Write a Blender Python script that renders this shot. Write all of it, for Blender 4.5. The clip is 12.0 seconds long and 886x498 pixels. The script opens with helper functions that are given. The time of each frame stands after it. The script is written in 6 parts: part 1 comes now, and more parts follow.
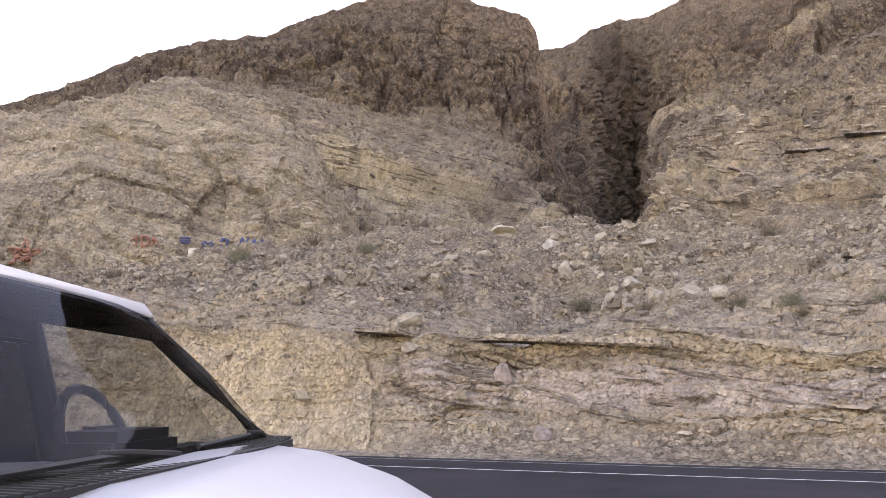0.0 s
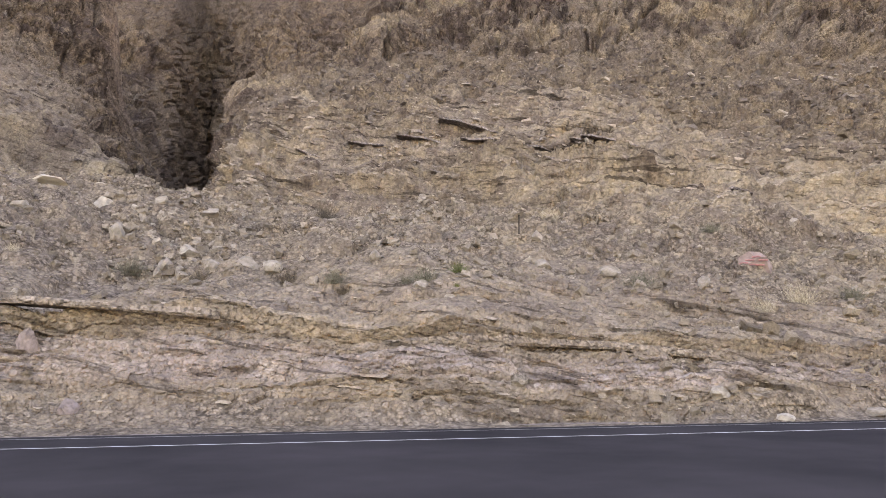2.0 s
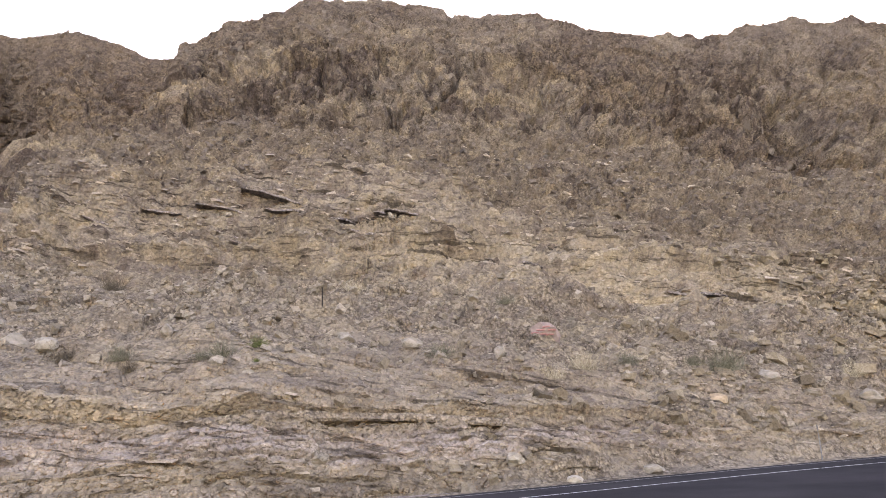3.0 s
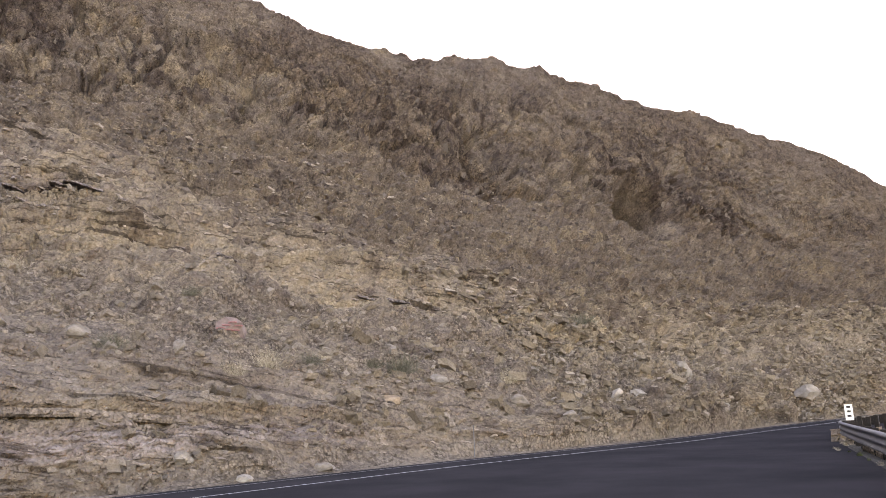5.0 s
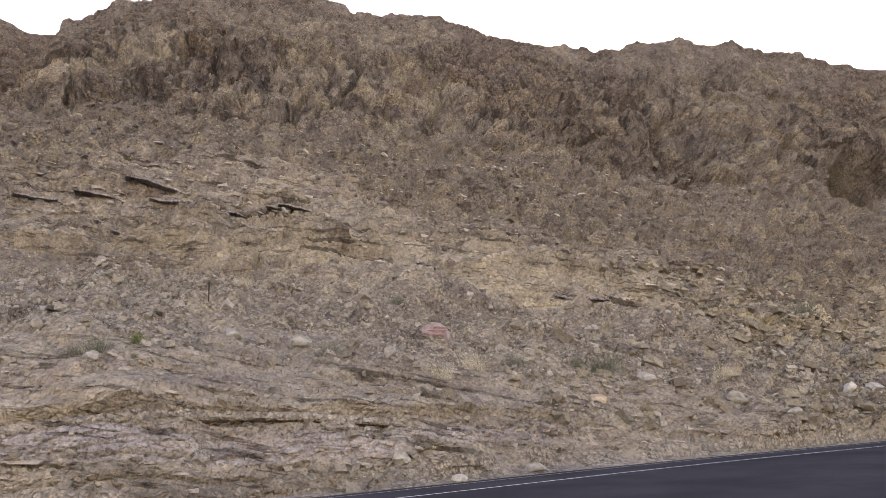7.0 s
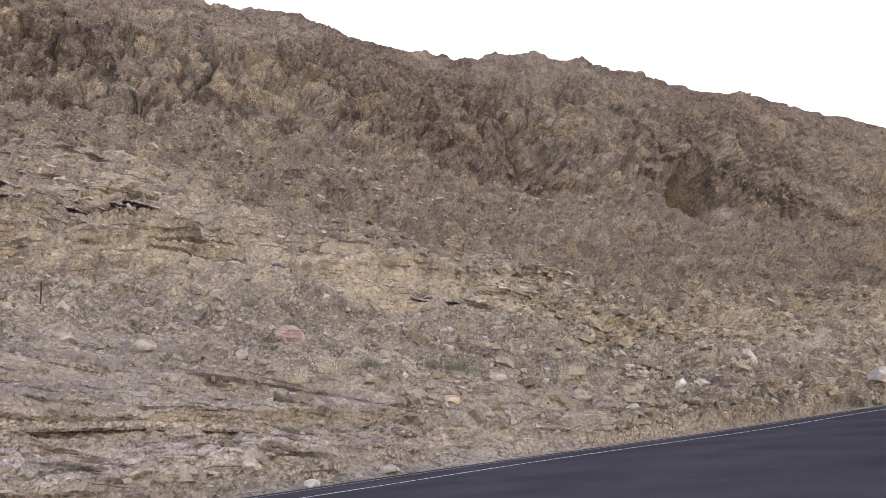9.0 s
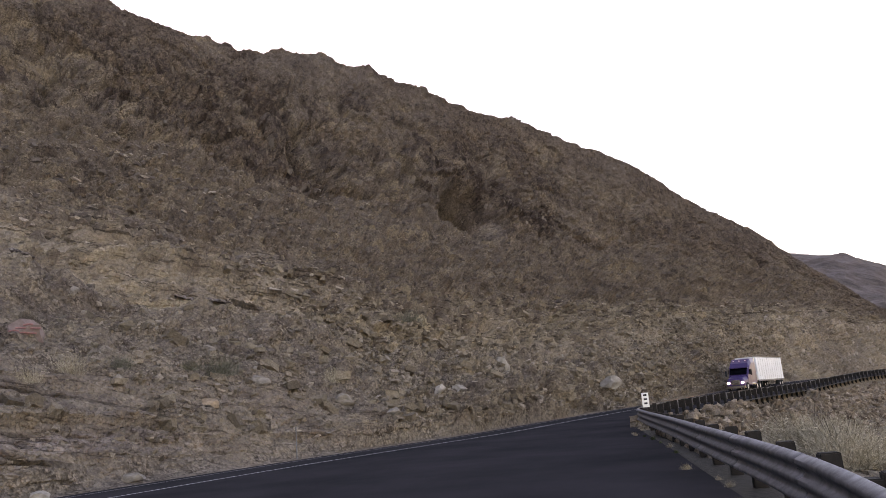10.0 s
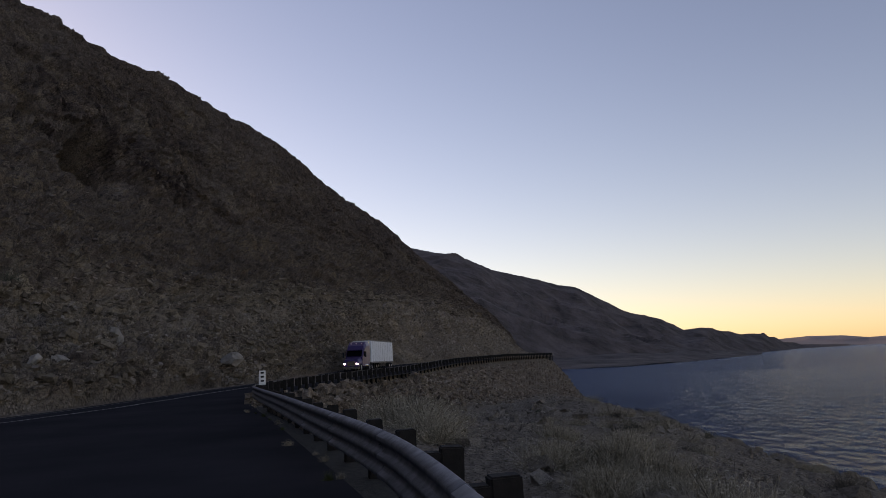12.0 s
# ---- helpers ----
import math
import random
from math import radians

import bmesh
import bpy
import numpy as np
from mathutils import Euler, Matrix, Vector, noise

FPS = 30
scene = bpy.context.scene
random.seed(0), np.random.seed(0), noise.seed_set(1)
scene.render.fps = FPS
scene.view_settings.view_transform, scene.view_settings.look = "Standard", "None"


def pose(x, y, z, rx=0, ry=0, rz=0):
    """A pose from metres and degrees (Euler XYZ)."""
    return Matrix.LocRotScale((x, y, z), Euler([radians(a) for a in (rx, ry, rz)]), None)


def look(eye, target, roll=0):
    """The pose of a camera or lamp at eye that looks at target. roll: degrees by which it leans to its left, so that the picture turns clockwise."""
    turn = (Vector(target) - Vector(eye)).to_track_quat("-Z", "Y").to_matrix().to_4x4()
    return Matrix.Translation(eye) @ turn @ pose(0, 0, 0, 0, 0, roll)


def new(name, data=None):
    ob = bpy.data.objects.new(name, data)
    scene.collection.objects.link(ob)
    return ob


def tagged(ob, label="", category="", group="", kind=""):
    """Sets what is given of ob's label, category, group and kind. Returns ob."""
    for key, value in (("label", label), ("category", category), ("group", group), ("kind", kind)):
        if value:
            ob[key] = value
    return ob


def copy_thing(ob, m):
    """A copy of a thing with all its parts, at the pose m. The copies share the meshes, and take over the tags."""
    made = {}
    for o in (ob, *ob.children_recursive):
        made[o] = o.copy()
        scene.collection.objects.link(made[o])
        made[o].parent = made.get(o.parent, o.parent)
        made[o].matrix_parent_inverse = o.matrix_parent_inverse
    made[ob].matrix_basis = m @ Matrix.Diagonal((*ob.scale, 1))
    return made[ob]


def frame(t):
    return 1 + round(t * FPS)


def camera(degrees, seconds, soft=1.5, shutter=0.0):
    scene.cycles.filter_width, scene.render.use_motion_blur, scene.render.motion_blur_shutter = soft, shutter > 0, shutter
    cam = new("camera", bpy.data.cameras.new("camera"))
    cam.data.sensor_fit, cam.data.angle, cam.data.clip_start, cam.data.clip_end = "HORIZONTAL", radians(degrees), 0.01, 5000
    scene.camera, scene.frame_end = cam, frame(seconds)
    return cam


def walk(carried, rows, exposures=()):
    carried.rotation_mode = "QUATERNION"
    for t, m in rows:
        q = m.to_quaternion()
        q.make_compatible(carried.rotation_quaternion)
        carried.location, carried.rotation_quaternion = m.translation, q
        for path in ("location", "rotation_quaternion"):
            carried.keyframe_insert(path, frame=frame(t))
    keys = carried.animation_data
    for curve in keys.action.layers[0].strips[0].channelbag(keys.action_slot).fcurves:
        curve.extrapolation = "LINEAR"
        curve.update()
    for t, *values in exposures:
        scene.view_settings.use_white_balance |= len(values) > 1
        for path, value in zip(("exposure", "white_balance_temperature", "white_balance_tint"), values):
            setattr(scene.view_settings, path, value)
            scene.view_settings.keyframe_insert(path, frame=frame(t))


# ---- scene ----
# ---------------------------------------------------------------- camera
cam = camera(60.75, 12.0, soft=0.5)
EYE, REACH = 1.5, 0.4          # height of the camera, arm's reach from the turning axis
TURNS = [  # seconds, pitch, roll, yaw
    (0.0, 10.96, 0.08, -0.06), (0.5, 10.99, 0.33, -6.74), (1.0, 10.53, 0.90, -14.78), (1.5, 9.90, 0.73, -21.83),
    (2.0, 8.73, 0.02, -32.62), (2.5, 11.91, 0.57, -37.36), (3.0, 13.85, 2.79, -46.98), (3.5, 13.00, 2.29, -57.46),
    (3.7, 12.63, 2.09, -60.23), (5.3, 12.78, 2.30, -70.59), (5.5, 13.10, 2.39, -67.99), (6.0, 13.57, 2.64, -60.60),
    (6.5, 13.29, 2.58, -57.23), (6.7, 13.71, 2.51, -55.68), (8.3, 12.84, 3.19, -54.59), (8.5, 12.85, 3.23, -55.93),
    (9.0, 12.91, 4.41, -65.72), (9.5, 12.16, 4.83, -77.08), (10.0, 11.85, 4.42, -83.05), (10.5, 10.43, 4.23, -88.81),
    (11.0, 9.16, 4.19, -99.76), (11.5, 8.35, 2.94, -105.88), (12.0, 8.44, 2.59, -110.76),
]
EXPOSURES = [(0.0, 4.15, 10800, 40), (3.5, 4.1, 10800, 40), (5.5, 3.8, 10700, 40), (6.5, 3.8, 10600, 40), (8.5, 3.95, 10400, 40), (9.0, 4.05, 10200, 40), (9.5, 3.75, 9900, 39), (10.0, 2.9, 9900, 40),
             (10.5, 2.65, 9700, 40), (11.0, 0.85, 8100, 37), (11.5, 0.75, 7900, 37), (12.0, 0.75, 7900, 37)]
walk(cam, [(t, pose(-REACH * math.sin(radians(yaw)), REACH * math.cos(radians(yaw)), EYE, 90 + pitch, roll, yaw))
           for t, pitch, roll, yaw in TURNS], EXPOSURES)

# ---------------------------------------------------------------- light
SUN_AZ, SUN_EL = 66.0, 9.0    # bearing clockwise from +y, height, in degrees
world = bpy.data.worlds.new("dusk_sky")
scene.world = world
world.use_nodes = True
wn = world.node_tree.nodes
sky = wn.new("ShaderNodeTexSky")
sky.sky_type, sky.sun_disc = "NISHITA", False
sky.sun_elevation, sky.sun_rotation = radians(SUN_EL), radians(SUN_AZ)
sky.air_density, sky.dust_density, sky.ozone_density = 0.9, 0.3, 1.5
wn["Background"].inputs["Strength"].default_value = 0.12
world.node_tree.links.new(sky.outputs[0], wn["Background"].inputs["Color"])
sun_data = bpy.data.lights.new("sun", "SUN")
sun_data.energy, sun_data.angle, sun_data.color = 1.5, radians(1.0), (1.0, 0.82, 0.66)
sun = new("sun", sun_data)
sun.matrix_world = look((300 * math.sin(radians(SUN_AZ)), 300 * math.cos(radians(SUN_AZ)), 300 * math.tan(radians(SUN_EL))), (0, 0, 0))


# ---------------------------------------------------------------- helpers
def hash3(ix, iy, iz, salt):
    h = (ix * 374761393 + iy * 668265263 + iz * 2147483647 + salt * 974711) & 0xFFFFFFFF
    h = ((h ^ (h >> 13)) * 1274126177) & 0xFFFFFFFF
    h = ((h ^ (h >> 16)) * 2246822519) & 0xFFFFFFFF
    return (h ^ (h >> 15)) & 0xFFFFFF


def vnoise(p, salt=0):
    """Smooth value noise of points (n, 3), -1 to 1."""
    i = np.floor(p).astype(np.int64)
    f = p - i
    f = f * f * f * (f * (f * 6 - 15) + 10)
    out = np.zeros(len(p))
    for dx in (0, 1):
        wx = f[:, 0] if dx else 1 - f[:, 0]
        for dy in (0, 1):
            wy = f[:, 1] if dy else 1 - f[:, 1]
            for dz in (0, 1):
                wz = f[:, 2] if dz else 1 - f[:, 2]
                out += wx * wy * wz * hash3(i[:, 0] + dx, i[:, 1] + dy, i[:, 2] + dz, salt)
    return out / 8388607.5 - 1


def ridged(p, salt=0):
    return 1 - 2 * np.abs(vnoise(p, salt))


def cells(p, salt=0):
    """Scattered points: the distances to the nearest and the next, the nearest one's random number, and the height over a
    plane of random tilt through it."""
    base = np.floor(p - 0.5).astype(np.int64)
    n = len(p)
    best, second, pick, lean = np.full(n, 9.0), np.full(n, 9.0), np.zeros(n), np.zeros(n)
    for k in range(8):
        c = [base[:, 0] + (k & 1), base[:, 1] + (k >> 1 & 1), base[:, 2] + (k >> 2)]
        h = hash3(c[0], c[1], c[2], salt)
        o = [p[:, i] - c[i] - 0.2 - 0.6 * (h >> (8 * i) & 255) / 255 for i in range(3)]
        d = o[0] ** 2 + o[1] ** 2 + o[2] ** 2
        near = d < best
        second = np.where(near, best, np.minimum(second, d))
        g = h * 40503 & 0xFFFFFF
        tilt = sum(o[i] * ((g >> (7 * i) & 127) / 63.5 - 1) for i in range(3))
        best, pick, lean = np.where(near, d, best), np.where(near, (h * 7 >> 5 & 1023) / 1023, pick), np.where(near, tilt, lean)
    return np.sqrt(best), np.sqrt(second), pick, lean


def smooth(a, lo, hi):
    s = np.clip((a - lo) / (hi - lo), 0, 1)
    return s * s * (3 - 2 * s)


def bearing(x, y):
    return np.degrees(np.arctan2(x, y))


def along(line, az):
    """Distance from the turnout and height of a break line (x, y, z triples, by bearing) at the bearings az."""
    a = np.array(line, float)
    b = bearing(a[:, 0], a[:, 1])
    b = np.where(b < -58.5, b + 360, b)
    r = np.hypot(a[:, 0], a[:, 1])
    return np.interp(az, b, r), np.interp(az, b, a[:, 2])


def mesh_of(name, verts, faces, material, parent=None, shade=False):
    me = bpy.data.meshes.new(name)
    me.from_pydata(verts, [], faces)
    me.materials.append(material)
    if shade:
        me.polygons.foreach_set("use_smooth", [True] * len(me.polygons))
    me.update()
    ob = new(name, me)
    if parent is not None:
        ob.parent = parent
    return ob


def grid_mesh(name, P, material, shade=True, tints=None):
    """A sheet over the grid of points P (rows, columns, 3)."""
    n, m = P.shape[:2]
    k = np.arange(n * m).reshape(n, m)
    q = np.stack([k[:-1, :-1], k[:-1, 1:], k[1:, 1:], k[1:, :-1]], -1).reshape(-1, 4)
    me = bpy.data.meshes.new(name)
    me.vertices.add(n * m)
    me.vertices.foreach_set("co", P.reshape(-1).astype(np.float32))
    me.loops.add(q.size)
    me.loops.foreach_set("vertex_index", q.reshape(-1).astype(np.int32))
    me.polygons.add(len(q))
    me.polygons.foreach_set("loop_start", np.arange(0, q.size, 4, dtype=np.int32))
    me.polygons.foreach_set("use_smooth", np.full(len(q), shade))
    me.update(calc_edges=True)
    if tints is not None:
        at = me.color_attributes.new("rock_kind", "FLOAT_COLOR", "POINT")
        at.data.foreach_set("color", tints.reshape(-1).astype(np.float32))
    me.materials.append(material)
    return new(name, me)


def part(name, bm, material, parent, label=""):
    me = bpy.data.meshes.new(name)
    bm.to_mesh(me)
    bm.free()
    me.materials.append(material)
    ob = new(name, me)
    ob.parent = parent
    if label:
        ob["label"] = label
    return ob


# ---------------------------------------------------------------- materials
def material(name, rough=0.8, metal=0.0):
    mat = bpy.data.materials.new(name)
    mat.use_nodes = True
    nt = mat.node_tree
    b = nt.nodes["Principled BSDF"]
    b.inputs["Roughness"].default_value, b.inputs["Metallic"].default_value = rough, metal
    b.inputs["Specular IOR Level"].default_value = 0.25
    return mat, nt, b


def node(nt, kind, **values):
    n = nt.nodes.new(kind)
    for key, v in values.items():
        n.inputs[key.replace("_", " ")].default_value = v
    return n


def noise_tex(nt, scale, detail=4.0, rough=0.6, stretch=None):
    co = nt.nodes.new("ShaderNodeTexCoord")
    out = co.outputs["Object"]
    if stretch:
        mp = nt.nodes.new("ShaderNodeMapping")
        mp.inputs["Scale"].default_value = stretch[0]
        mp.inputs["Rotation"].default_value = stretch[1]
        nt.links.new(out, mp.inputs["Vector"])
        out = mp.outputs[0]
    n = node(nt, "ShaderNodeTexNoise", Scale=scale, Detail=detail, Roughness=rough)
    nt.links.new(out, n.inputs["Vector"])
    return n.outputs["Fac"]


def ramp(nt, fac, stops):
    r = nt.nodes.new("ShaderNodeValToRGB")
    e = r.color_ramp.elements
    while len(e) < len(stops):
        e.new(0.5)
    for el, (p, c) in zip(e, stops):
        el.position, el.color = p, (*c, 1)
    nt.links.new(fac, r.inputs["Fac"])
    return r.outputs["Color"]


def mix(nt, fac, a, b, mode="MIX"):
    m = nt.nodes.new("ShaderNodeMix")
    m.data_type, m.blend_type = "RGBA", mode
    for s, v in ((m.inputs[0], fac), (m.inputs[6], a), (m.inputs[7], b)):
        if isinstance(v, (int, float)):
            s.default_value = v
        elif isinstance(v, tuple):
            s.default_value = (*v, 1)
        else:
            nt.links.new(v, s)
    return m.outputs[2]


def bumped(nt, b, heights, strength=0.6):
    prev = None
    for fac, dist in heights:
        bp = node(nt, "ShaderNodeBump", Strength=strength, Distance=dist)
        nt.links.new(fac, bp.inputs["Height"])
        if prev:
            nt.links.new(prev, bp.inputs["Normal"])
        prev = bp.outputs[0]
    nt.links.new(prev, b.inputs["Normal"])


def simple(name, colour, rough=0.7, metal=0.0, vary=0.15, scale=6.0, bump=0.0):
    mat, nt, b = material(name, rough, metal)
    lo, hi = tuple(c * (1 - vary) for c in colour), tuple(min(1, c * (1 + vary)) for c in colour)
    n = noise_tex(nt, scale, 5.0)
    nt.links.new(ramp(nt, n, [(0.3, lo), (0.7, hi)]), b.inputs["Base Color"])
    if bump:
        bumped(nt, b, [(noise_tex(nt, scale * 4, 5.0), bump)])
    return mat


def rock_material(name):
    """Desert rock: the red, green and blue of rock_kind say how far it is fresh yellow rock, dark scree (also the
    darkened eastern slope) and purple-brown crag.
    """
    mat, nt, b = material(name, 1.0)
    b.inputs["Specular IOR Level"].default_value = 0.05
    at = nt.nodes.new("ShaderNodeAttribute")
    at.attribute_name = "rock_kind"
    sep = nt.nodes.new("ShaderNodeSeparateColor")
    nt.links.new(at.outputs["Color"], sep.inputs[0])
    wide, mid, fine = noise_tex(nt, 0.12, 5.0, 0.65), noise_tex(nt, 0.8, 7.0, 0.72), noise_tex(nt, 6.0, 5.0, 0.75)
    co = nt.nodes.new("ShaderNodeTexCoord")
    chips = nt.nodes.new("ShaderNodeTexVoronoi")
    chips.inputs["Scale"].default_value = 4.5
    nt.links.new(co.outputs["Object"], chips.inputs["Vector"])
    tan = ramp(nt, mid, [(0.28, (0.231, 0.196, 0.165)), (0.44, (0.300, 0.257, 0.217)), (0.6, (0.339, 0.292, 0.249)), (0.78, (0.385, 0.336, 0.295))])
    yellow = ramp(nt, mid, [(0.28, (0.331, 0.279, 0.213)), (0.5, (0.402, 0.345, 0.275)), (0.75, (0.457, 0.402, 0.336))])
    dark = ramp(nt, mid, [(0.28, (0.144, 0.113, 0.088)), (0.5, (0.194, 0.156, 0.120)), (0.76, (0.234, 0.190, 0.149))])
    crag = ramp(nt, mid, [(0.28, (0.127, 0.102, 0.089)), (0.45, (0.196, 0.156, 0.133)), (0.6, (0.255, 0.205, 0.168)), (0.8, (0.353, 0.285, 0.219))])
    c = mix(nt, sep.outputs[0], tan, yellow)
    pale = ramp(nt, mid, [(0.28, (0.223, 0.189, 0.176)), (0.5, (0.372, 0.329, 0.311)), (0.75, (0.483, 0.440, 0.422))])
    c = mix(nt, at.outputs["Alpha"], c, pale)
    c = mix(nt, sep.outputs[1], c, dark)
    c = mix(nt, sep.outputs[2], c, crag)
    c = mix(nt, 0.55, c, ramp(nt, wide, [(0.3, (0.62, 0.60, 0.62)), (0.5, (0.9, 0.9, 0.9)), (0.72, (1.0, 0.96, 0.86))]), "MULTIPLY")
    c = mix(nt, 0.45, c, ramp(nt, fine, [(0.32, (0.45, 0.45, 0.47)), (0.55, (1, 1, 1)), (0.75, (1, 1, 1))]), "MULTIPLY")
    bits = nt.nodes.new("ShaderNodeSeparateColor")
    nt.links.new(chips.outputs["Color"], bits.inputs[0])
    c = mix(nt, 0.5, c, ramp(nt, bits.outputs[0], [(0.0, (0.55, 0.55, 0.56)), (0.4, (0.85, 0.84, 0.83)), (1.0, (1.0, 1.0, 1.0))]), "MULTIPLY")
    block = nt.nodes.new("ShaderNodeAttribute")
    block.attribute_name = "block_shade"
    lift = nt.nodes.new("ShaderNodeMath")
    lift.inputs[1].default_value = 0.5
    nt.links.new(block.outputs["Fac"], lift.inputs[0])
    c = mix(nt, 1.0, c, ramp(nt, lift.outputs[0], [(0.0, (0.55, 0.51, 0.53)), (0.35, (0.95, 0.92, 0.92)), (0.6, (1.12, 1.09, 1.05)), (1.0, (1.45, 1.38, 1.22))]), "MULTIPLY")
    # packed gravel at two sizes: rounded tops, the shade of the gaps painted into the colour
    loose = mix(nt, sep.outputs[0], ramp(nt, mid, [(0.36, (0.15, 0.15, 0.15)), (0.6, (1, 1, 1))]), (0.4, 0.4, 0.4))
    layered = nt.nodes.new("ShaderNodeAttribute")
    layered.attribute_name = "bedded"
    loose = mix(nt, layered.outputs["Fac"], loose, (0.3, 0.3, 0.3))
    gravel = []
    for scale, hold in ((5.0, 0.75), (12.0, 0.65)):
        vo = nt.nodes.new("ShaderNodeTexVoronoi")
        vo.inputs["Scale"].default_value = scale
        nt.links.new(co.outputs["Object"], vo.inputs["Vector"])
        top = ramp(nt, vo.outputs["Distance"], [(0.0, (1, 1, 1)), (0.42, (0.93, 0.93, 0.93)), (0.62, (0.38, 0.37, 0.36)), (0.85, (0.2, 0.19, 0.18))])
        w = mix(nt, hold, (0, 0, 0), loose)
        c = mix(nt, w, c, top, "MULTIPLY")
        gravel.append((top, 0.45 / scale))
    big = nt.nodes.new("ShaderNodeTexVoronoi")
    big.inputs["Scale"].default_value = 1.3
    nt.links.new(co.outputs["Object"], big.inputs["Vector"])
    lumps = nt.nodes.new("ShaderNodeSeparateColor")
    nt.links.new(big.outputs["Color"], lumps.inputs[0])
    c = mix(nt, 0.5, c, ramp(nt, lumps.outputs[0], [(0.0, (0.6, 0.59, 0.6)), (0.4, (0.85, 0.84, 0.83)), (1.0, (1.0, 1.0, 1.0))]), "MULTIPLY")
    # long tilted beds: a stack of thin layers, the shade in the slits painted dark
    wn3 = node(nt, "ShaderNodeTexNoise", Scale=0.35, Detail=4.0)
    nt.links.new(co.outputs["Object"], wn3.inputs["Vector"])
    wob = nt.nodes.new("ShaderNodeVectorMath")
    wob.operation, wob.inputs[1].default_value = "MULTIPLY_ADD", (0.45, 0.45, 0.45)
    nt.links.new(wn3.outputs["Color"], wob.inputs[0])
    nt.links.new(co.outputs["Object"], wob.inputs[2])
    level = nt.nodes.new("ShaderNodeVectorMath")
    level.operation, level.inputs[1].default_value = "DOT_PRODUCT", (0.24, 0.05, 1.0)
    nt.links.new(wob.outputs[0], level.inputs[0])
    flat = nt.nodes.new("ShaderNodeSeparateXYZ")
    nt.links.new(co.outputs["Object"], flat.inputs[0])
    grooves = []
    for high, run, lo, hi, hold in ((1.7, 0.14, 0.385, 0.41, 0.9), (5.5, 0.45, 0.37, 0.41, 0.8)):
        bed = nt.nodes.new("ShaderNodeCombineXYZ")
        for k, (out, by) in enumerate(((flat.outputs[0], run), (flat.outputs[1], run), (level.outputs["Value"], high))):
            m = nt.nodes.new("ShaderNodeMath")
            m.operation, m.inputs[1].default_value = "MULTIPLY", by
            nt.links.new(out, m.inputs[0])
            nt.links.new(m.outputs[0], bed.inputs[k])
        bn = node(nt, "ShaderNodeTexNoise", Scale=1.0, Detail=4.0, Roughness=0.6)
        nt.links.new(bed.outputs[0], bn.inputs["Vector"])
        slit = ramp(nt, bn.outputs["Fac"], [(lo - 0.03, (0.30, 0.29, 0.28)), (hi, (0.92, 0.92, 0.92)), (0.62, (1, 1, 1)), (0.72, (0.86, 0.86, 0.85))])
        w = nt.nodes.new("ShaderNodeMath")
        w.operation, w.inputs[1].default_value = "MULTIPLY", hold
        nt.links.new(layered.outputs["Fac"], w.inputs[0])
        c = mix(nt, w.outputs[0], c, slit, "MULTIPLY")
        grooves.append((mix(nt, w.outputs[0], (0.9, 0.9, 0.9), slit), 0.5 / high))
    # upright joints of the crags, their crevice shade painted into the colour
    mp = nt.nodes.new("ShaderNodeMapping")
    mp.inputs["Scale"].default_value, mp.inputs["Rotation"].default_value = (1.0, 1.0, 0.75), (0.1, 0.0, 0.0)
    nt.links.new(wob.outputs[0], mp.inputs["Vector"])
    for scale in (0.55, 1.4):
        vo = nt.nodes.new("ShaderNodeTexVoronoi")
        vo.feature = "DISTANCE_TO_EDGE"
        vo.inputs["Scale"].default_value = scale
        nt.links.new(mp.outputs[0], vo.inputs["Vector"])
        line = ramp(nt, vo.outputs["Distance"], [(0.0, (0.45, 0.44, 0.43)), (0.06, (0.8, 0.8, 0.79)), (0.14, (1, 1, 1))])
        w = nt.nodes.new("ShaderNodeMath")
        w.operation, w.inputs[1].default_value = "MULTIPLY", 0.7
        nt.links.new(sep.outputs[2], w.inputs[0])
        c = mix(nt, w.outputs[0], c, line, "MULTIPLY")
    nt.links.new(c, b.inputs["Base Color"])
    bumped(nt, b, [(lumps.outputs[1], 0.12), grooves[1], gravel[0], gravel[1], (bits.outputs[1], 0.07), (fine, 0.03)], 1.0)
    return mat


ROCK = rock_material("desert_rock")


def stone_material(name, stops):
    """Loose stones, each of its own shade."""
    mat, nt, b = material(name, 0.95)
    geo = nt.nodes.new("ShaderNodeNewGeometry")
    half = nt.nodes.new("ShaderNodeMix")
    half.inputs[0].default_value = 0.35
    nt.links.new(geo.outputs["Random Per Island"], half.inputs[2])
    nt.links.new(noise_tex(nt, 0.22, 4.0, 0.6, ((1, 1, 0.6), (0, 0, 0))), half.inputs[3])
    c = ramp(nt, half.outputs[0], stops)
    fine = noise_tex(nt, 9.0, 5.0, 0.7)
    c = mix(nt, 0.7, c, ramp(nt, fine, [(0.32, (0.5, 0.5, 0.5)), (0.6, (1, 1, 1))]), "MULTIPLY")
    nt.links.new(c, b.inputs["Base Color"])
    bumped(nt, b, [(fine, 0.2)], 0.9)
    return mat


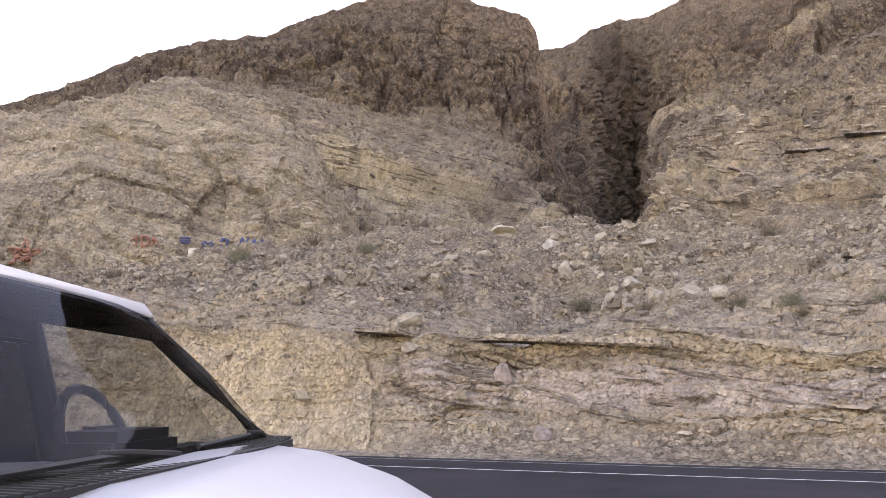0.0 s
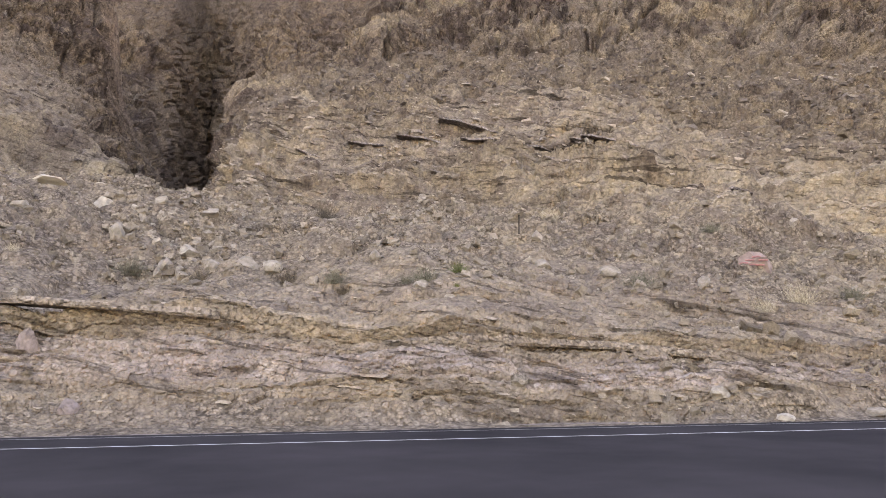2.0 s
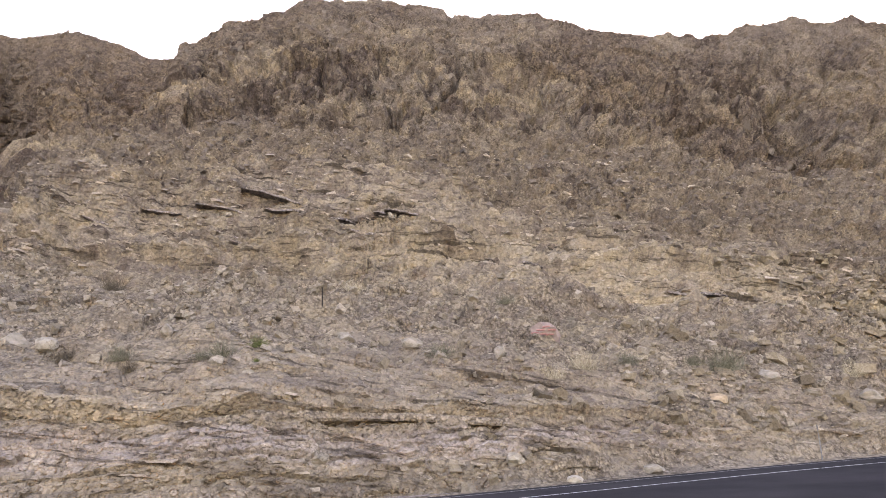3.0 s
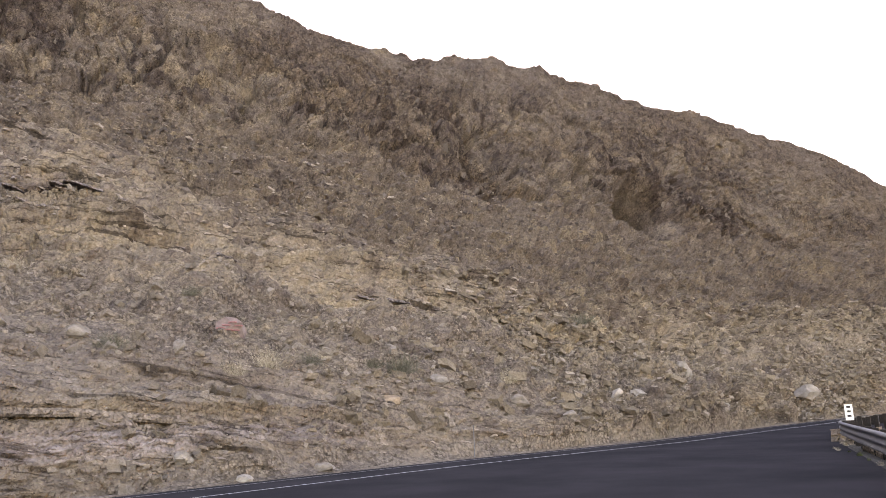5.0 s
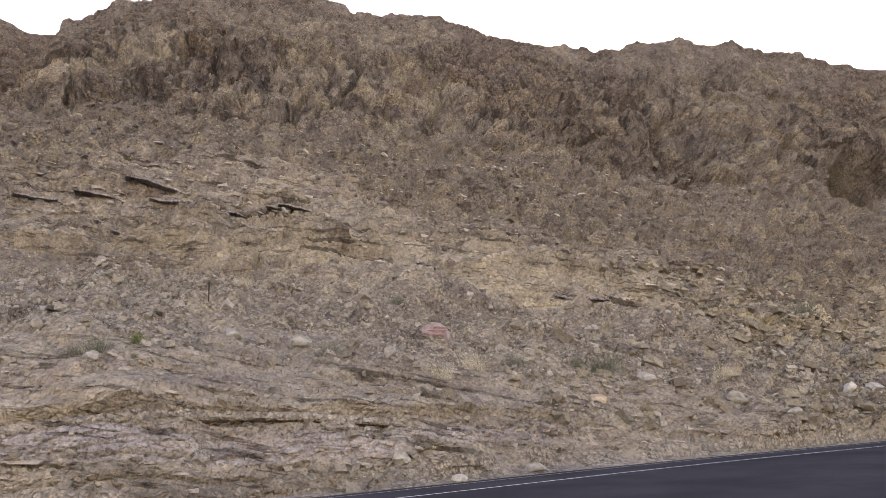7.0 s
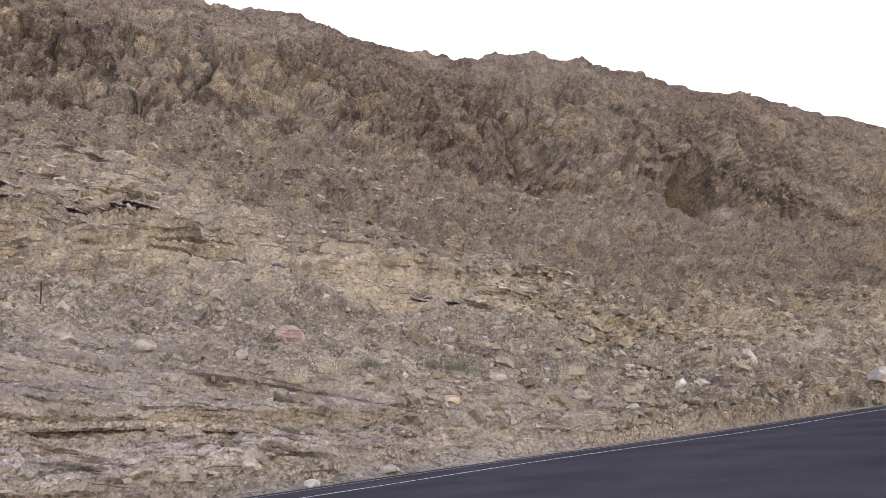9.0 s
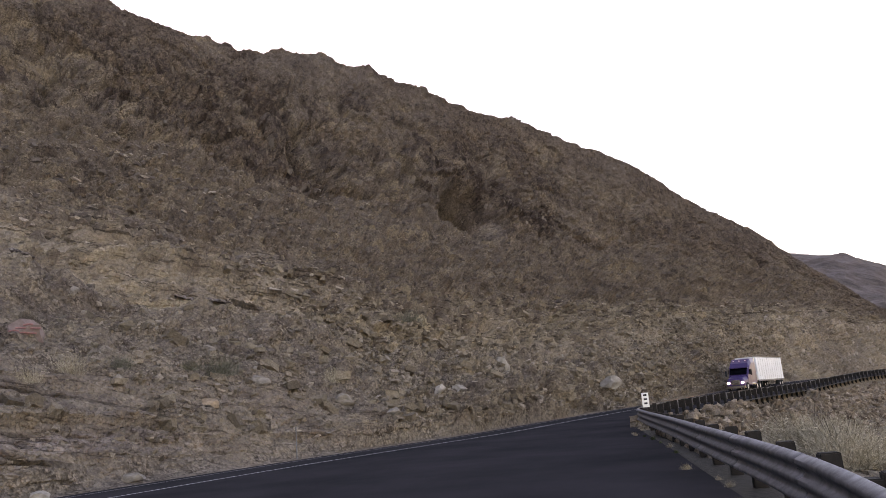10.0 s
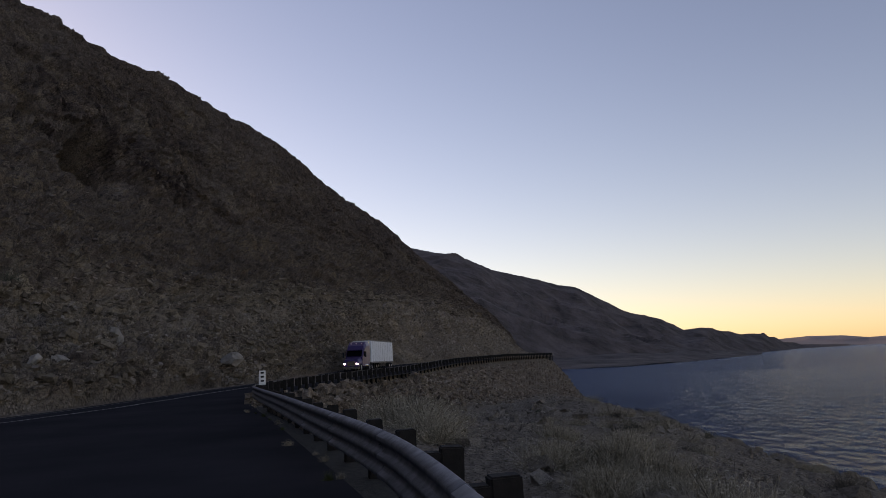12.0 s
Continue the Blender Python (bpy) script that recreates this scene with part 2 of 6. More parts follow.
STONES = stone_material("loose_stone", [(0.0, (0.085, 0.069, 0.056)), (0.35, (0.215, 0.178, 0.142)), (0.65, (0.30, 0.253, 0.207)), (0.9, (0.37, 0.32, 0.27)), (1.0, (0.43, 0.38, 0.335))])
RUBBLE = stone_material("weathered_rubble", [(0.0, (0.06, 0.046, 0.034)), (0.4, (0.18, 0.142, 0.103)), (0.75, (0.27, 0.22, 0.163)), (1.0, (0.40, 0.34, 0.27))])
DARK_STONES = stone_material("dark_stone", [(0.0, (0.060, 0.048, 0.042)), (0.4, (0.115, 0.091, 0.078)), (0.8, (0.175, 0.143, 0.122)), (1.0, (0.260, 0.215, 0.185))])
CRAG_STONES = stone_material("crag_stone", [(0.0, (0.079, 0.064, 0.054)), (0.35, (0.128, 0.105, 0.086)), (0.6, (0.165, 0.135, 0.110)), (1.0, (0.213, 0.175, 0.141))])
SLAB_STONES = stone_material("bedded_stone", [(0.0, (0.221, 0.181, 0.149)), (0.3, (0.315, 0.260, 0.215)), (0.7, (0.399, 0.334, 0.278)), (1.0, (0.493, 0.421, 0.357))])
RIPRAP = stone_material("broken_stone", [(0.0, (0.07, 0.05, 0.038)), (0.35, (0.185, 0.137, 0.099)), (0.7, (0.30, 0.232, 0.172)), (1.0, (0.50, 0.42, 0.35))])


def asphalt_material():
    mat, nt, b = material("asphalt", 0.95)
    b.inputs["Specular IOR Level"].default_value = 0.0
    wide, grain = noise_tex(nt, 0.25, 5.0, 0.6), noise_tex(nt, 60.0, 3.0, 0.6)
    c = ramp(nt, wide, [(0.3, (0.029, 0.0275, 0.0295)), (0.7, (0.049, 0.045, 0.048))])
    c = mix(nt, 0.5, c, ramp(nt, grain, [(0.35, (0.6, 0.6, 0.6)), (0.65, (1, 1, 1))]), "MULTIPLY")
    nt.links.new(c, b.inputs["Base Color"])
    bumped(nt, b, [(grain, 0.01)], 0.5)
    return mat


ASPHALT = asphalt_material()
LINE_PAINT = simple("road_paint", (0.40, 0.40, 0.39), 0.7, vary=0.2, scale=9)
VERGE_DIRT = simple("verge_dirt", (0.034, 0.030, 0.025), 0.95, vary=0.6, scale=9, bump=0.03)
WORN_PAINT = simple("worn_road_paint", (0.17, 0.165, 0.16), 0.8, vary=0.4, scale=5)
STEEL = simple("galvanised_steel", (0.15, 0.15, 0.158), 0.55, 0.8, vary=0.45, scale=7, bump=0.004)
POST_WOOD = simple("tarred_wood", (0.018, 0.015, 0.0135), 0.9, vary=0.4, scale=8, bump=0.01)
WHITE_PAINT = simple("white_car_paint", (0.46, 0.455, 0.48), 0.3, vary=0.03)
BLACK_PLASTIC = simple("black_plastic", (0.018, 0.018, 0.02), 0.55)


def water_material():
    """Wind-roughened water: deep blue body with a broken sheen."""
    mat = bpy.data.materials.new("lake_water")
    mat.use_nodes = True
    nt = mat.node_tree
    nt.nodes.remove(nt.nodes["Principled BSDF"])
    body, sheen, both, fres = nt.nodes.new("ShaderNodeBsdfDiffuse"), nt.nodes.new("ShaderNodeBsdfGlossy"), nt.nodes.new("ShaderNodeMixShader"), nt.nodes.new("ShaderNodeFresnel")
    body.inputs["Color"].default_value = (0.018, 0.036, 0.075, 1)
    sheen.inputs["Color"].default_value, sheen.inputs["Roughness"].default_value = (0.45, 0.53, 0.68, 1), 0.06
    fres.inputs["IOR"].default_value = 1.33
    bp = node(nt, "ShaderNodeBump", Strength=1.0, Distance=0.6)
    nt.links.new(noise_tex(nt, 1.6, 5.0, 0.7, ((1, 0.4, 1), (0, 0, 0.5))), bp.inputs["Height"])
    for n in (body, sheen, fres):
        nt.links.new(bp.outputs[0], n.inputs["Normal"])
    nt.links.new(fres.outputs[0], both.inputs[0])
    nt.links.new(body.outputs[0], both.inputs[1])
    nt.links.new(sheen.outputs[0], both.inputs[2])
    nt.links.new(both.outputs[0], nt.nodes["Material Output"].inputs["Surface"])
    return mat


WATER = water_material()
FAR_ROCK = simple("far_slopes", (0.085, 0.068, 0.064), 0.95, vary=0.6, scale=0.03, bump=6.0)
# paler, more even colour for the hills furthest off
FAR_PALE_TONE = simple("distant_slopes", (0.22, 0.19, 0.18), 0.95, vary=0.2, scale=0.003)


def glass_material(name, clear=(0.72, 0.74, 0.75)):
    """Thin sheet glass: clear straight on, mirroring at a slant."""
    mat = bpy.data.materials.new(name)
    mat.use_nodes = True
    nt = mat.node_tree
    nt.nodes.remove(nt.nodes["Principled BSDF"])
    thin, gloss, both, fres = (nt.nodes.new("ShaderNodeBsdf" + k) if k else None for k in ("Transparent", "Glossy", "", ""))
    both, fres = nt.nodes.new("ShaderNodeMixShader"), nt.nodes.new("ShaderNodeFresnel")
    thin.inputs["Color"].default_value, gloss.inputs["Roughness"].default_value = (*clear, 1), 0.02
    gloss.inputs["Color"].default_value = (0.15, 0.155, 0.175, 1)
    fres.inputs["IOR"].default_value = 1.4
    nt.links.new(fres.outputs[0], both.inputs[0])
    nt.links.new(thin.outputs[0], both.inputs[1])
    nt.links.new(gloss.outputs[0], both.inputs[2])
    nt.links.new(both.outputs[0], nt.nodes["Material Output"].inputs["Surface"])
    return mat


def glowing(name, colour, strength):
    mat, nt, b = material(name, 0.3)
    b.inputs["Emission Color"].default_value, b.inputs["Emission Strength"].default_value = (*colour, 1), strength
    return mat


GLASS = glass_material("window_glass")
DARK_GLASS = glass_material("tinted_glass", (0.06, 0.065, 0.07))
RUBBER = simple("tyre_rubber", (0.02, 0.02, 0.021), 0.85, vary=0.3, scale=20)
RIM = simple("wheel_rim", (0.45, 0.45, 0.46), 0.35, 0.8)
CHROME = simple("chrome", (0.6, 0.6, 0.62), 0.18, 1.0, vary=0.05)
SEAT_CLOTH = simple("grey_seat_cloth", (0.018, 0.018, 0.02), 0.9, vary=0.3, scale=30)
DASH = simple("grey_dashboard", (0.02, 0.02, 0.022), 0.8, vary=0.2)
PURPLE = simple("purple_lorry_paint", (0.045, 0.028, 0.10), 0.3, vary=0.1)
TRAILER_WHITE = simple("dirty_white_panel", (0.62, 0.64, 0.67), 0.5, vary=0.08, scale=1.2)
SIGN_WHITE = simple("sign_white", (0.75, 0.75, 0.72), 0.5, vary=0.08, scale=12)
SIGN_BLACK = simple("sign_black", (0.02, 0.02, 0.02), 0.6)
HEADLIGHT = glowing("lit_headlight", (1.0, 0.93, 0.85), 3.0)
AMBER = glowing("amber_lamp", (1.0, 0.35, 0.08), 0.12)


def leaf_material(name, stops):
    mat, nt, b = material(name, 0.85)
    geo = nt.nodes.new("ShaderNodeNewGeometry")
    nt.links.new(ramp(nt, geo.outputs["Random Per Island"], stops), b.inputs["Base Color"])
    return mat


SAGE_LEAF = leaf_material("grey_green_leaf", [(0.0, (0.05, 0.05, 0.035)), (0.5, (0.10, 0.10, 0.07)), (1.0, (0.17, 0.16, 0.12))])
GREEN_LEAF = leaf_material("green_leaf", [(0.0, (0.035, 0.05, 0.015)), (0.6, (0.08, 0.10, 0.03)), (1.0, (0.14, 0.15, 0.06))])
DRY_LEAF = leaf_material("straw", [(0.0, (0.17, 0.14, 0.095)), (0.5, (0.31, 0.265, 0.19)), (1.0, (0.47, 0.41, 0.32))])
DARK_TWIG = leaf_material("dark_twig", [(0.0, (0.045, 0.036, 0.028)), (0.6, (0.09, 0.072, 0.055)), (1.0, (0.15, 0.125, 0.095))])
BOULDER_KINDS = {"white": simple("pale_boulder", (0.31, 0.28, 0.245), 0.9, vary=0.3, scale=3, bump=0.06), "pale": simple("buff_boulder", (0.22, 0.195, 0.165), 0.9, vary=0.35, scale=3, bump=0.06),
                 "grey": simple("grey_boulder", (0.20, 0.175, 0.15), 0.9, vary=0.4, scale=3, bump=0.06), "plate": simple("flat_boulder", (0.29, 0.26, 0.215), 0.9, vary=0.35, scale=2, bump=0.06),
                 "purple": simple("purple_boulder", (0.19, 0.155, 0.15), 0.9, vary=0.4, scale=3, bump=0.06), "brown": simple("brown_boulder", (0.27, 0.20, 0.14), 0.9, vary=0.4, scale=3, bump=0.06),
                 "red": simple("red_boulder", (0.20, 0.15, 0.14), 0.9, vary=0.35, scale=3, bump=0.06)}
PINK_PAINT = simple("faded_pink_paint", (0.27, 0.125, 0.12), 0.8, vary=0.3, scale=8)
RED_PAINT = simple("red_spray_paint", (0.20, 0.085, 0.065), 0.8, vary=0.3, scale=8)
BLUE_PAINT = simple("blue_spray_paint", (0.05, 0.065, 0.14), 0.8, vary=0.3, scale=8)
WHITE_SPRAY = simple("white_spray_paint", (0.36, 0.34, 0.31), 0.85, vary=0.25, scale=5)
# ---------------------------------------------------------------- lie of the land: break lines (x, y, z) fitted to the camera's view, turnout at the origin
EDGE = [
    (-95, 58), (-60, 44), (-40, 35.5), (-20, 27.3), (-2.3, 20.2), (9, 16.2), (17, 13.4), (25, 10.8), (31, 8.3), (40, 4.2),
    (53, -0.8), (69, -7.4), (86, -14.6), (112, -29.5), (145, -57), (180, -89), (215, -122),
]
RAIL = [
    (-22, 1.8), (-8, 0.4), (0, -0.75), (4.09, -1.76), (7.17, -2.33), (9.83, -2.6), (14.4, -2.9), (21.2, -3.4), (28.8, -3.85),
    (36.2, -4.35), (42.3, -5.6), (49.3, -8.4), (57, -12), (65, -16.2), (81, -25), (107, -42), (140, -67), (172, -92.5),
    (181, -100),
]
ROAD_Z = [
    (0, 0), (40, 0), (88, 0.35), (115, 1.1), (155, 1.6), (200, 1.6), (260, 1.6),
]
VERGE = [
    (-90.1, 56.3, 0.8), (-52.8, 41.3, 0.1), (-35.3, 34.1, 0), (-25.3, 30.2, -0.1), (-18.1, 26.8, -0.1), (-13.2, 26, -0.1),
    (-8.9, 24.4, -0.1), (-6.1, 22.9, -0.1), (-4.2, 21.5, -0.1), (-2.4, 19.9, -0.1), (0, 19.5, -0.1), (3, 18.8, -0.1),
    (6.3, 17.4, -0.1), (9.1, 15.7, -0.1), (11.9, 15.2, -0.1), (14.3, 14.3, -0.1), (16.7, 13.1, -0.1), (22.1, 11.7, -0.1),
    (27, 9.8, -0.1), (32.5, 7.5, -0.1), (41.4, 3.6, -0), (52.9, -0.9, 0), (72.8, -8.9, 0.2), (97.7, -20.8, 0.6),
    (123.1, -37.6, 1.2), (137.8, -50.1, 1.4), (152.4, -63.1, 1.5), (167, -76.1, 1.5), (179.5, -88.7, 1.5), (189.4, -97.3, 1.5),
    (198.1, -105.3, 1.5), (211.5, -127.1, 1.5),
]
FOOT = [
    (-91.3, 57.1, 1), (-53.9, 42.1, 0.3), (-36.3, 35.1, 0.2), (-26.2, 31.3, 0.1), (-18.9, 28, 0.1), (-13.9, 27.2, 0.1),
    (-9.4, 25.7, 0.1), (-6.5, 24.2, 0.1), (-4.4, 22.8, 0.1), (-2.6, 21.3, 0.1), (0, 20.9, 0.1), (3.2, 20.2, 0.1),
    (6.8, 18.7, 0.1), (9.8, 16.9, 0.1), (12.7, 16.3, 0.1), (15.3, 15.3, 0.1), (17.8, 13.9, 0.1), (23.3, 12.4, 0.1),
    (28.3, 10.3, 0.1), (33.9, 7.8, 0.1), (42.8, 3.7, 0.1), (54.3, -0.9, 0.2), (74.2, -9.1, 0.3), (99.1, -21.1, 0.8),
    (124.4, -38, 1.4), (139.1, -50.6, 1.6), (153.7, -63.7, 1.7), (168.3, -76.7, 1.7), (180.7, -89.3, 1.7), (190.7, -98, 1.7),
    (199.3, -106, 1.7), (212.7, -127.8, 1.7),
]
LEDGE = [
    (-94.4, 59, 10.3), (-56.2, 43.9, 7.3), (-38.1, 36.8, 6), (-27.7, 33, 5.3), (-20.1, 29.8, 4.8), (-14.8, 29.1, 4.6),
    (-10.1, 27.6, 4.4), (-7, 26.2, 4.2), (-4.8, 24.8, 4), (-2.8, 23.2, 3.5), (0, 22.8, 3.2), (3.5, 22.1, 3), (7.4, 20.5, 2.7),
    (10.7, 18.6, 2.4), (13.9, 17.8, 2.1), (16.6, 16.6, 2), (19.4, 15.1, 1.7), (25.1, 13.3, 1.6), (30.2, 11, 1), (36, 8.3, 0.9),
    (45.1, 3.9, 0.7), (56.9, -1, 0.6), (77.2, -9.5, 0.8), (102.6, -21.8, 1.3), (128.3, -39.2, 2.4), (143.2, -52.1, 3.1),
    (158.1, -65.5, 3.9), (173, -78.8, 3.6), (185.7, -91.8, 3.3), (195.8, -100.6, 2.6), (204.6, -108.8, 2.5),
    (218.2, -131.1, 2),
]
BANK_TOP = [
    (-100.2, 62.6, 13.9), (-60.4, 47.2, 9.9), (-41.4, 40, 8.1), (-30.4, 36.2, 7.1), (-22.3, 33, 6.4), (-16.5, 32.5, 6),
    (-11.3, 31.1, 5.7), (-7.9, 29.6, 5.1), (-5.5, 28.2, 4.7), (-3.3, 26.6, 4.4), (0, 26.2, 4.1), (4, 25.4, 3.9),
    (8.6, 23.6, 4), (12.4, 21.5, 3.9), (16, 20.4, 4), (19.1, 19.1, 3.8), (22.1, 17.3, 3.6), (28.3, 15, 3.2), (33.8, 12.3, 2.7),
    (39.9, 9.2, 1.9), (49.4, 4.3, 2), (61.6, -1.1, 2.2), (82.7, -10.2, 3), (109, -23.2, 4.6), (135.8, -41.5, 7),
    (151.2, -55, 8), (166.6, -69, 7.7), (182, -83, 7.1), (195.2, -96.5, 3.9), (205.7, -105.7, 2.6), (214.8, -114.2, 2.5),
    (228.9, -137.5, 2.1),
]
CREST = [
    (-63.6, 39.7, 10.7), (-54.2, 42.3, 10.2), (-45, 43.4, 9.7), (-36.2, 43.1, 9.2), (-28, 41.5, 8.5), (-22.7, 44.6, 8.8),
    (-17.1, 47, 9.3), (-12.9, 48.3, 9.9), (-9.5, 49.1, 10.4), (-6.1, 49.6, 10.7), (0, 50, 11.3), (7.8, 49.4, 11.5),
    (17.1, 47, 11.6), (23.2, 40.2, 11.4), (27, 34.5, 10.4), (29.5, 29.5, 8.9), (31.7, 24.7, 7.6), (37.3, 19.8, 6.7),
    (43.5, 15.8, 6), (50.7, 11.7, 5.3), (67.7, 5.9, 5.7), (82.7, -1.4, 6.4), (99.3, -12.2, 7.8), (113.5, -24.1, 10),
    (136.8, -41.8, 12.3), (155.4, -56.6, 12.8), (170, -70.4, 11.1), (183.7, -83.7, 9.3), (195.4, -96.6, 4.2),
    (199.3, -102.4, 2.6), (202.7, -107.8, 2.5), (214.3, -128.8, 2),
]
OUTCROP_TOP = [
    (-73, 45.5, 10.6), (-55.9, 54, 10.7), (-38.9, 57.7, 10.7), (-22.7, 62.5, 11.3), (-12.3, 63.3, 11.7),
    (0, 62.1, 12.1), (6.5, 62, 12.6), (11.9, 61.4, 12.9), (15.7, 60.7, 13.3), (17.3, 60.4, 14.7), (18.6, 60, 18.8),
    (19.7, 59.7, 21.7), (22.5, 58.6, 22.7), (25.4, 57, 22.8), (30, 54.1, 23.2), (37.5, 48, 23.4), (43.8, 40.8, 20.7),
    (48.2, 35, 19), (52, 30, 17.6), (57, 25.4, 15.4), (63.7, 18.3, 14), (80.4, 9.9, 12.8), (92.9, 3.3, 12.8),
    (105.7, -5.6, 12.6), (119.2, -16.8, 13.7), (130.8, -27.8, 14.6), (149.9, -45.8, 15.8), (172, -66.1, 15.4),
    (188.2, -83.7, 11.9), (200.3, -99, 4.6), (204.2, -104.9, 2.6), (219, -131.6, 2),
]
TALUS_TOP = [
    (-83.5, 52.2, 10.1), (-65.1, 62.9, 10.6), (-27.4, 75.1, 11.9), (0, 76.1, 13.1), (14.9, 76.8, 14.4),
    (19.8, 76.3, 14.8), (21.8, 76.1, 18.2), (23.5, 75.8, 23.8), (25, 75.6, 27.8), (28.6, 74.6, 30.1), (31, 73.7, 31.1),
    (34.6, 72.2, 32.1), (38.6, 69.8, 33), (44.2, 65.5, 34.3), (48.8, 61.4, 33.7), (53.1, 56.9, 33.3),
    (56.5, 52.7, 32.4), (62.3, 45.3, 29.5), (70, 37.2, 29.4), (75.7, 33.7, 29.4), (83.1, 28.6, 29.4),
    (90.6, 24.3, 28.9), (99.3, 19.3, 29.5), (109, 12.4, 29.9), (118, 6.2, 29), (128.2, -2.3, 28.3),
    (141.3, -17.4, 28.1), (153.1, -32.6, 27.4), (163.6, -43.8, 27.4), (177.5, -60.4, 25.2), (188.3, -74.9, 20.3),
    (196.6, -87.5, 14.7), (204.8, -101.3, 5.1), (208.7, -107.3, 2.7), (223.2, -134.2, 2.1),
]
CRAG_FOOT = [
    (-50.9, 31.8, 6.7), (-38.9, 46.3, 7.9), (-30.4, 52.6, 8.6), (-20.9, 57.4, 9.3), (-12.7, 59.9, 9.8), (-6.4, 61.1, 10.3),
    (0, 61.6, 10.7), (3.2, 61.6, 10.7), (6.5, 61.5, 10.7), (8.4, 61.3, 10.7), (9, 61.2, 10.7), (9.7, 61.1, 10.7),
    (11.3, 60.9, 10.8), (12.9, 60.6, 10.8), (14.5, 60.3, 10.8),
]
CRAG_BENCH = [
    (-68.7, 42.9, 15.8), (-52.2, 62.1, 18.7), (-40.6, 70.3, 22.1), (-27.8, 76.4, 25.6), (-16.9, 79.5, 28.4),
    (-8.5, 80.9, 26.4), (0, 81.4, 24.3), (4.3, 81.3, 23), (8.5, 81, 21.5), (11, 80.7, 20.4), (11.9, 80.6, 20.1),
    (12.8, 80.4, 19.7), (14.8, 80.1, 18.2), (16.9, 79.7, 16.6), (19, 79.3, 14.4),
]
CRAG_TALUS = [
    (-87.5, 54.7, 23.5), (-66.4, 79.2, 30.2), (-51.7, 89.6, 35.1), (-35.4, 97.3, 44), (-21.5, 101.3, 43.3),
    (-10.9, 103, 41.3), (0, 103.6, 39.5), (5.4, 103.5, 37.9), (10.9, 103.1, 35.2), (14.1, 102.7, 31.6),
    (15.2, 102.6, 30.4), (16.3, 102.4, 28.8), (18.9, 101.9, 24.6), (21.6, 101.4, 22.1), (24.2, 100.8, 18.7),
]
CRAG_SKYLINE = [
    (-104.5, 65.3, 25.6), (-79.3, 94.5, 33.1), (-64.8, 105, 43.1), (-58.7, 108.5, 47.2), (-49.8, 113, 53.9),
    (-42.1, 116.1, 58.3), (-29.3, 120, 62.2), (-21.9, 121.6, 66.8), (-13.1, 122.9, 70.4), (-6.4, 123.4, 72.4),
    (-0.7, 123.6, 71.6), (2.2, 123.6, 72.5), (6.9, 123.4, 69.6), (11.8, 123.1, 68.3), (15.3, 122.7, 66.7),
    (16.8, 122.5, 61.3), (17.8, 122.4, 55.3), (19.3, 122.2, 41.8), (22.6, 121.6, 33.6), (25.7, 121, 29.1),
    (28.9, 120.3, 23.9),
]
BACK_FOOT = [
    (0, 128, 20.6), (8.9, 127.7, 20.6), (17.8, 126.8, 20.6), (22.3, 126.6, 20.7), (29.1, 136.8, 22.4), (39.8, 165.6, 27),
    (48.5, 181.1, 29.5), (45.7, 154.4, 25.6), (41.8, 128.6, 21.7), (43.9, 120.5, 20.7), (50, 117.8, 20.6), (56.1, 115, 20.6),
    (64, 110.9, 20.6), (71.6, 106.1, 20.6),
]
BACK_SLOPE = [
    (0, 162.2, 52.6), (11.3, 161.8, 52.6), (22.5, 160.6, 52.6), (28.3, 160.2, 52.7), (35.6, 167.3, 53.8),
    (45.2, 188.4, 56.1), (53.5, 199.6, 57), (53.1, 179.3, 55.6), (51.8, 159.5, 53.4), (55.5, 152.6, 52.6),
    (63.4, 149.3, 52.6), (71.1, 145.8, 52.6), (81.1, 140.5, 52.6), (90.7, 134.5, 52.6),
]
BACK_SKYLINE = [
    (0, 194.7, 89.5), (13.6, 194.2, 92), (26.8, 192.9, 94.9), (32.8, 192.1, 95), (41.3, 195.6, 102),
    (53.3, 210.9, 113.1), (59.5, 201.9, 109.6), (62.8, 186.8, 105.4), (67.3, 182.8, 106.4), (78.3, 178.3, 103.7),
    (82.9, 176.2, 101.5), (88.1, 173.6, 102.4), (97.4, 168.6, 102), (108.9, 161.4, 97.7),
]
BLUFF_FOOT = [
    (-59.4, 37.1, 8.9), (-40.3, 41.7, 8.2), (-30.1, 41.4, 7.7), (-23.7, 40, 7.4), (-19, 43.1, 8.1), (-16.3, 44.9, 9),
    (-13.5, 46.5, 9.6), (-10.2, 48.1, 10.4), (-7.8, 49, 11.3), (-6.1, 49.6, 11.2),
]
BLUFF_BROW = [
    (-64.5, 40.3, 13.5), (-44.1, 45.7, 14), (-33.1, 45.6, 13.9), (-26.2, 44.4, 13.6), (-20.9, 47.4, 15.9), (-17.9, 49.2, 17.5),
    (-14.7, 50.7, 18.1), (-11.1, 52.2, 16.8), (-8.4, 53.1, 14.4), (-6.6, 53.6, 11.9),
]
BLUFF_TOP = [
    (-74.6, 46.6, 20.2), (-52.8, 54.7, 21.9), (-34.3, 55.7, 22), (-30.2, 56.1, 23.1), (-27.2, 57.1, 24.6), (-24.4, 57.8, 26.6),
    (-21.1, 58.5, 27.1), (-17.8, 59.1, 25.7), (-13.7, 59.5, 24.1), (-11.3, 59.6, 21.2), (-8.7, 59.6, 17.2), (-7.3, 59.6, 12.9),
]
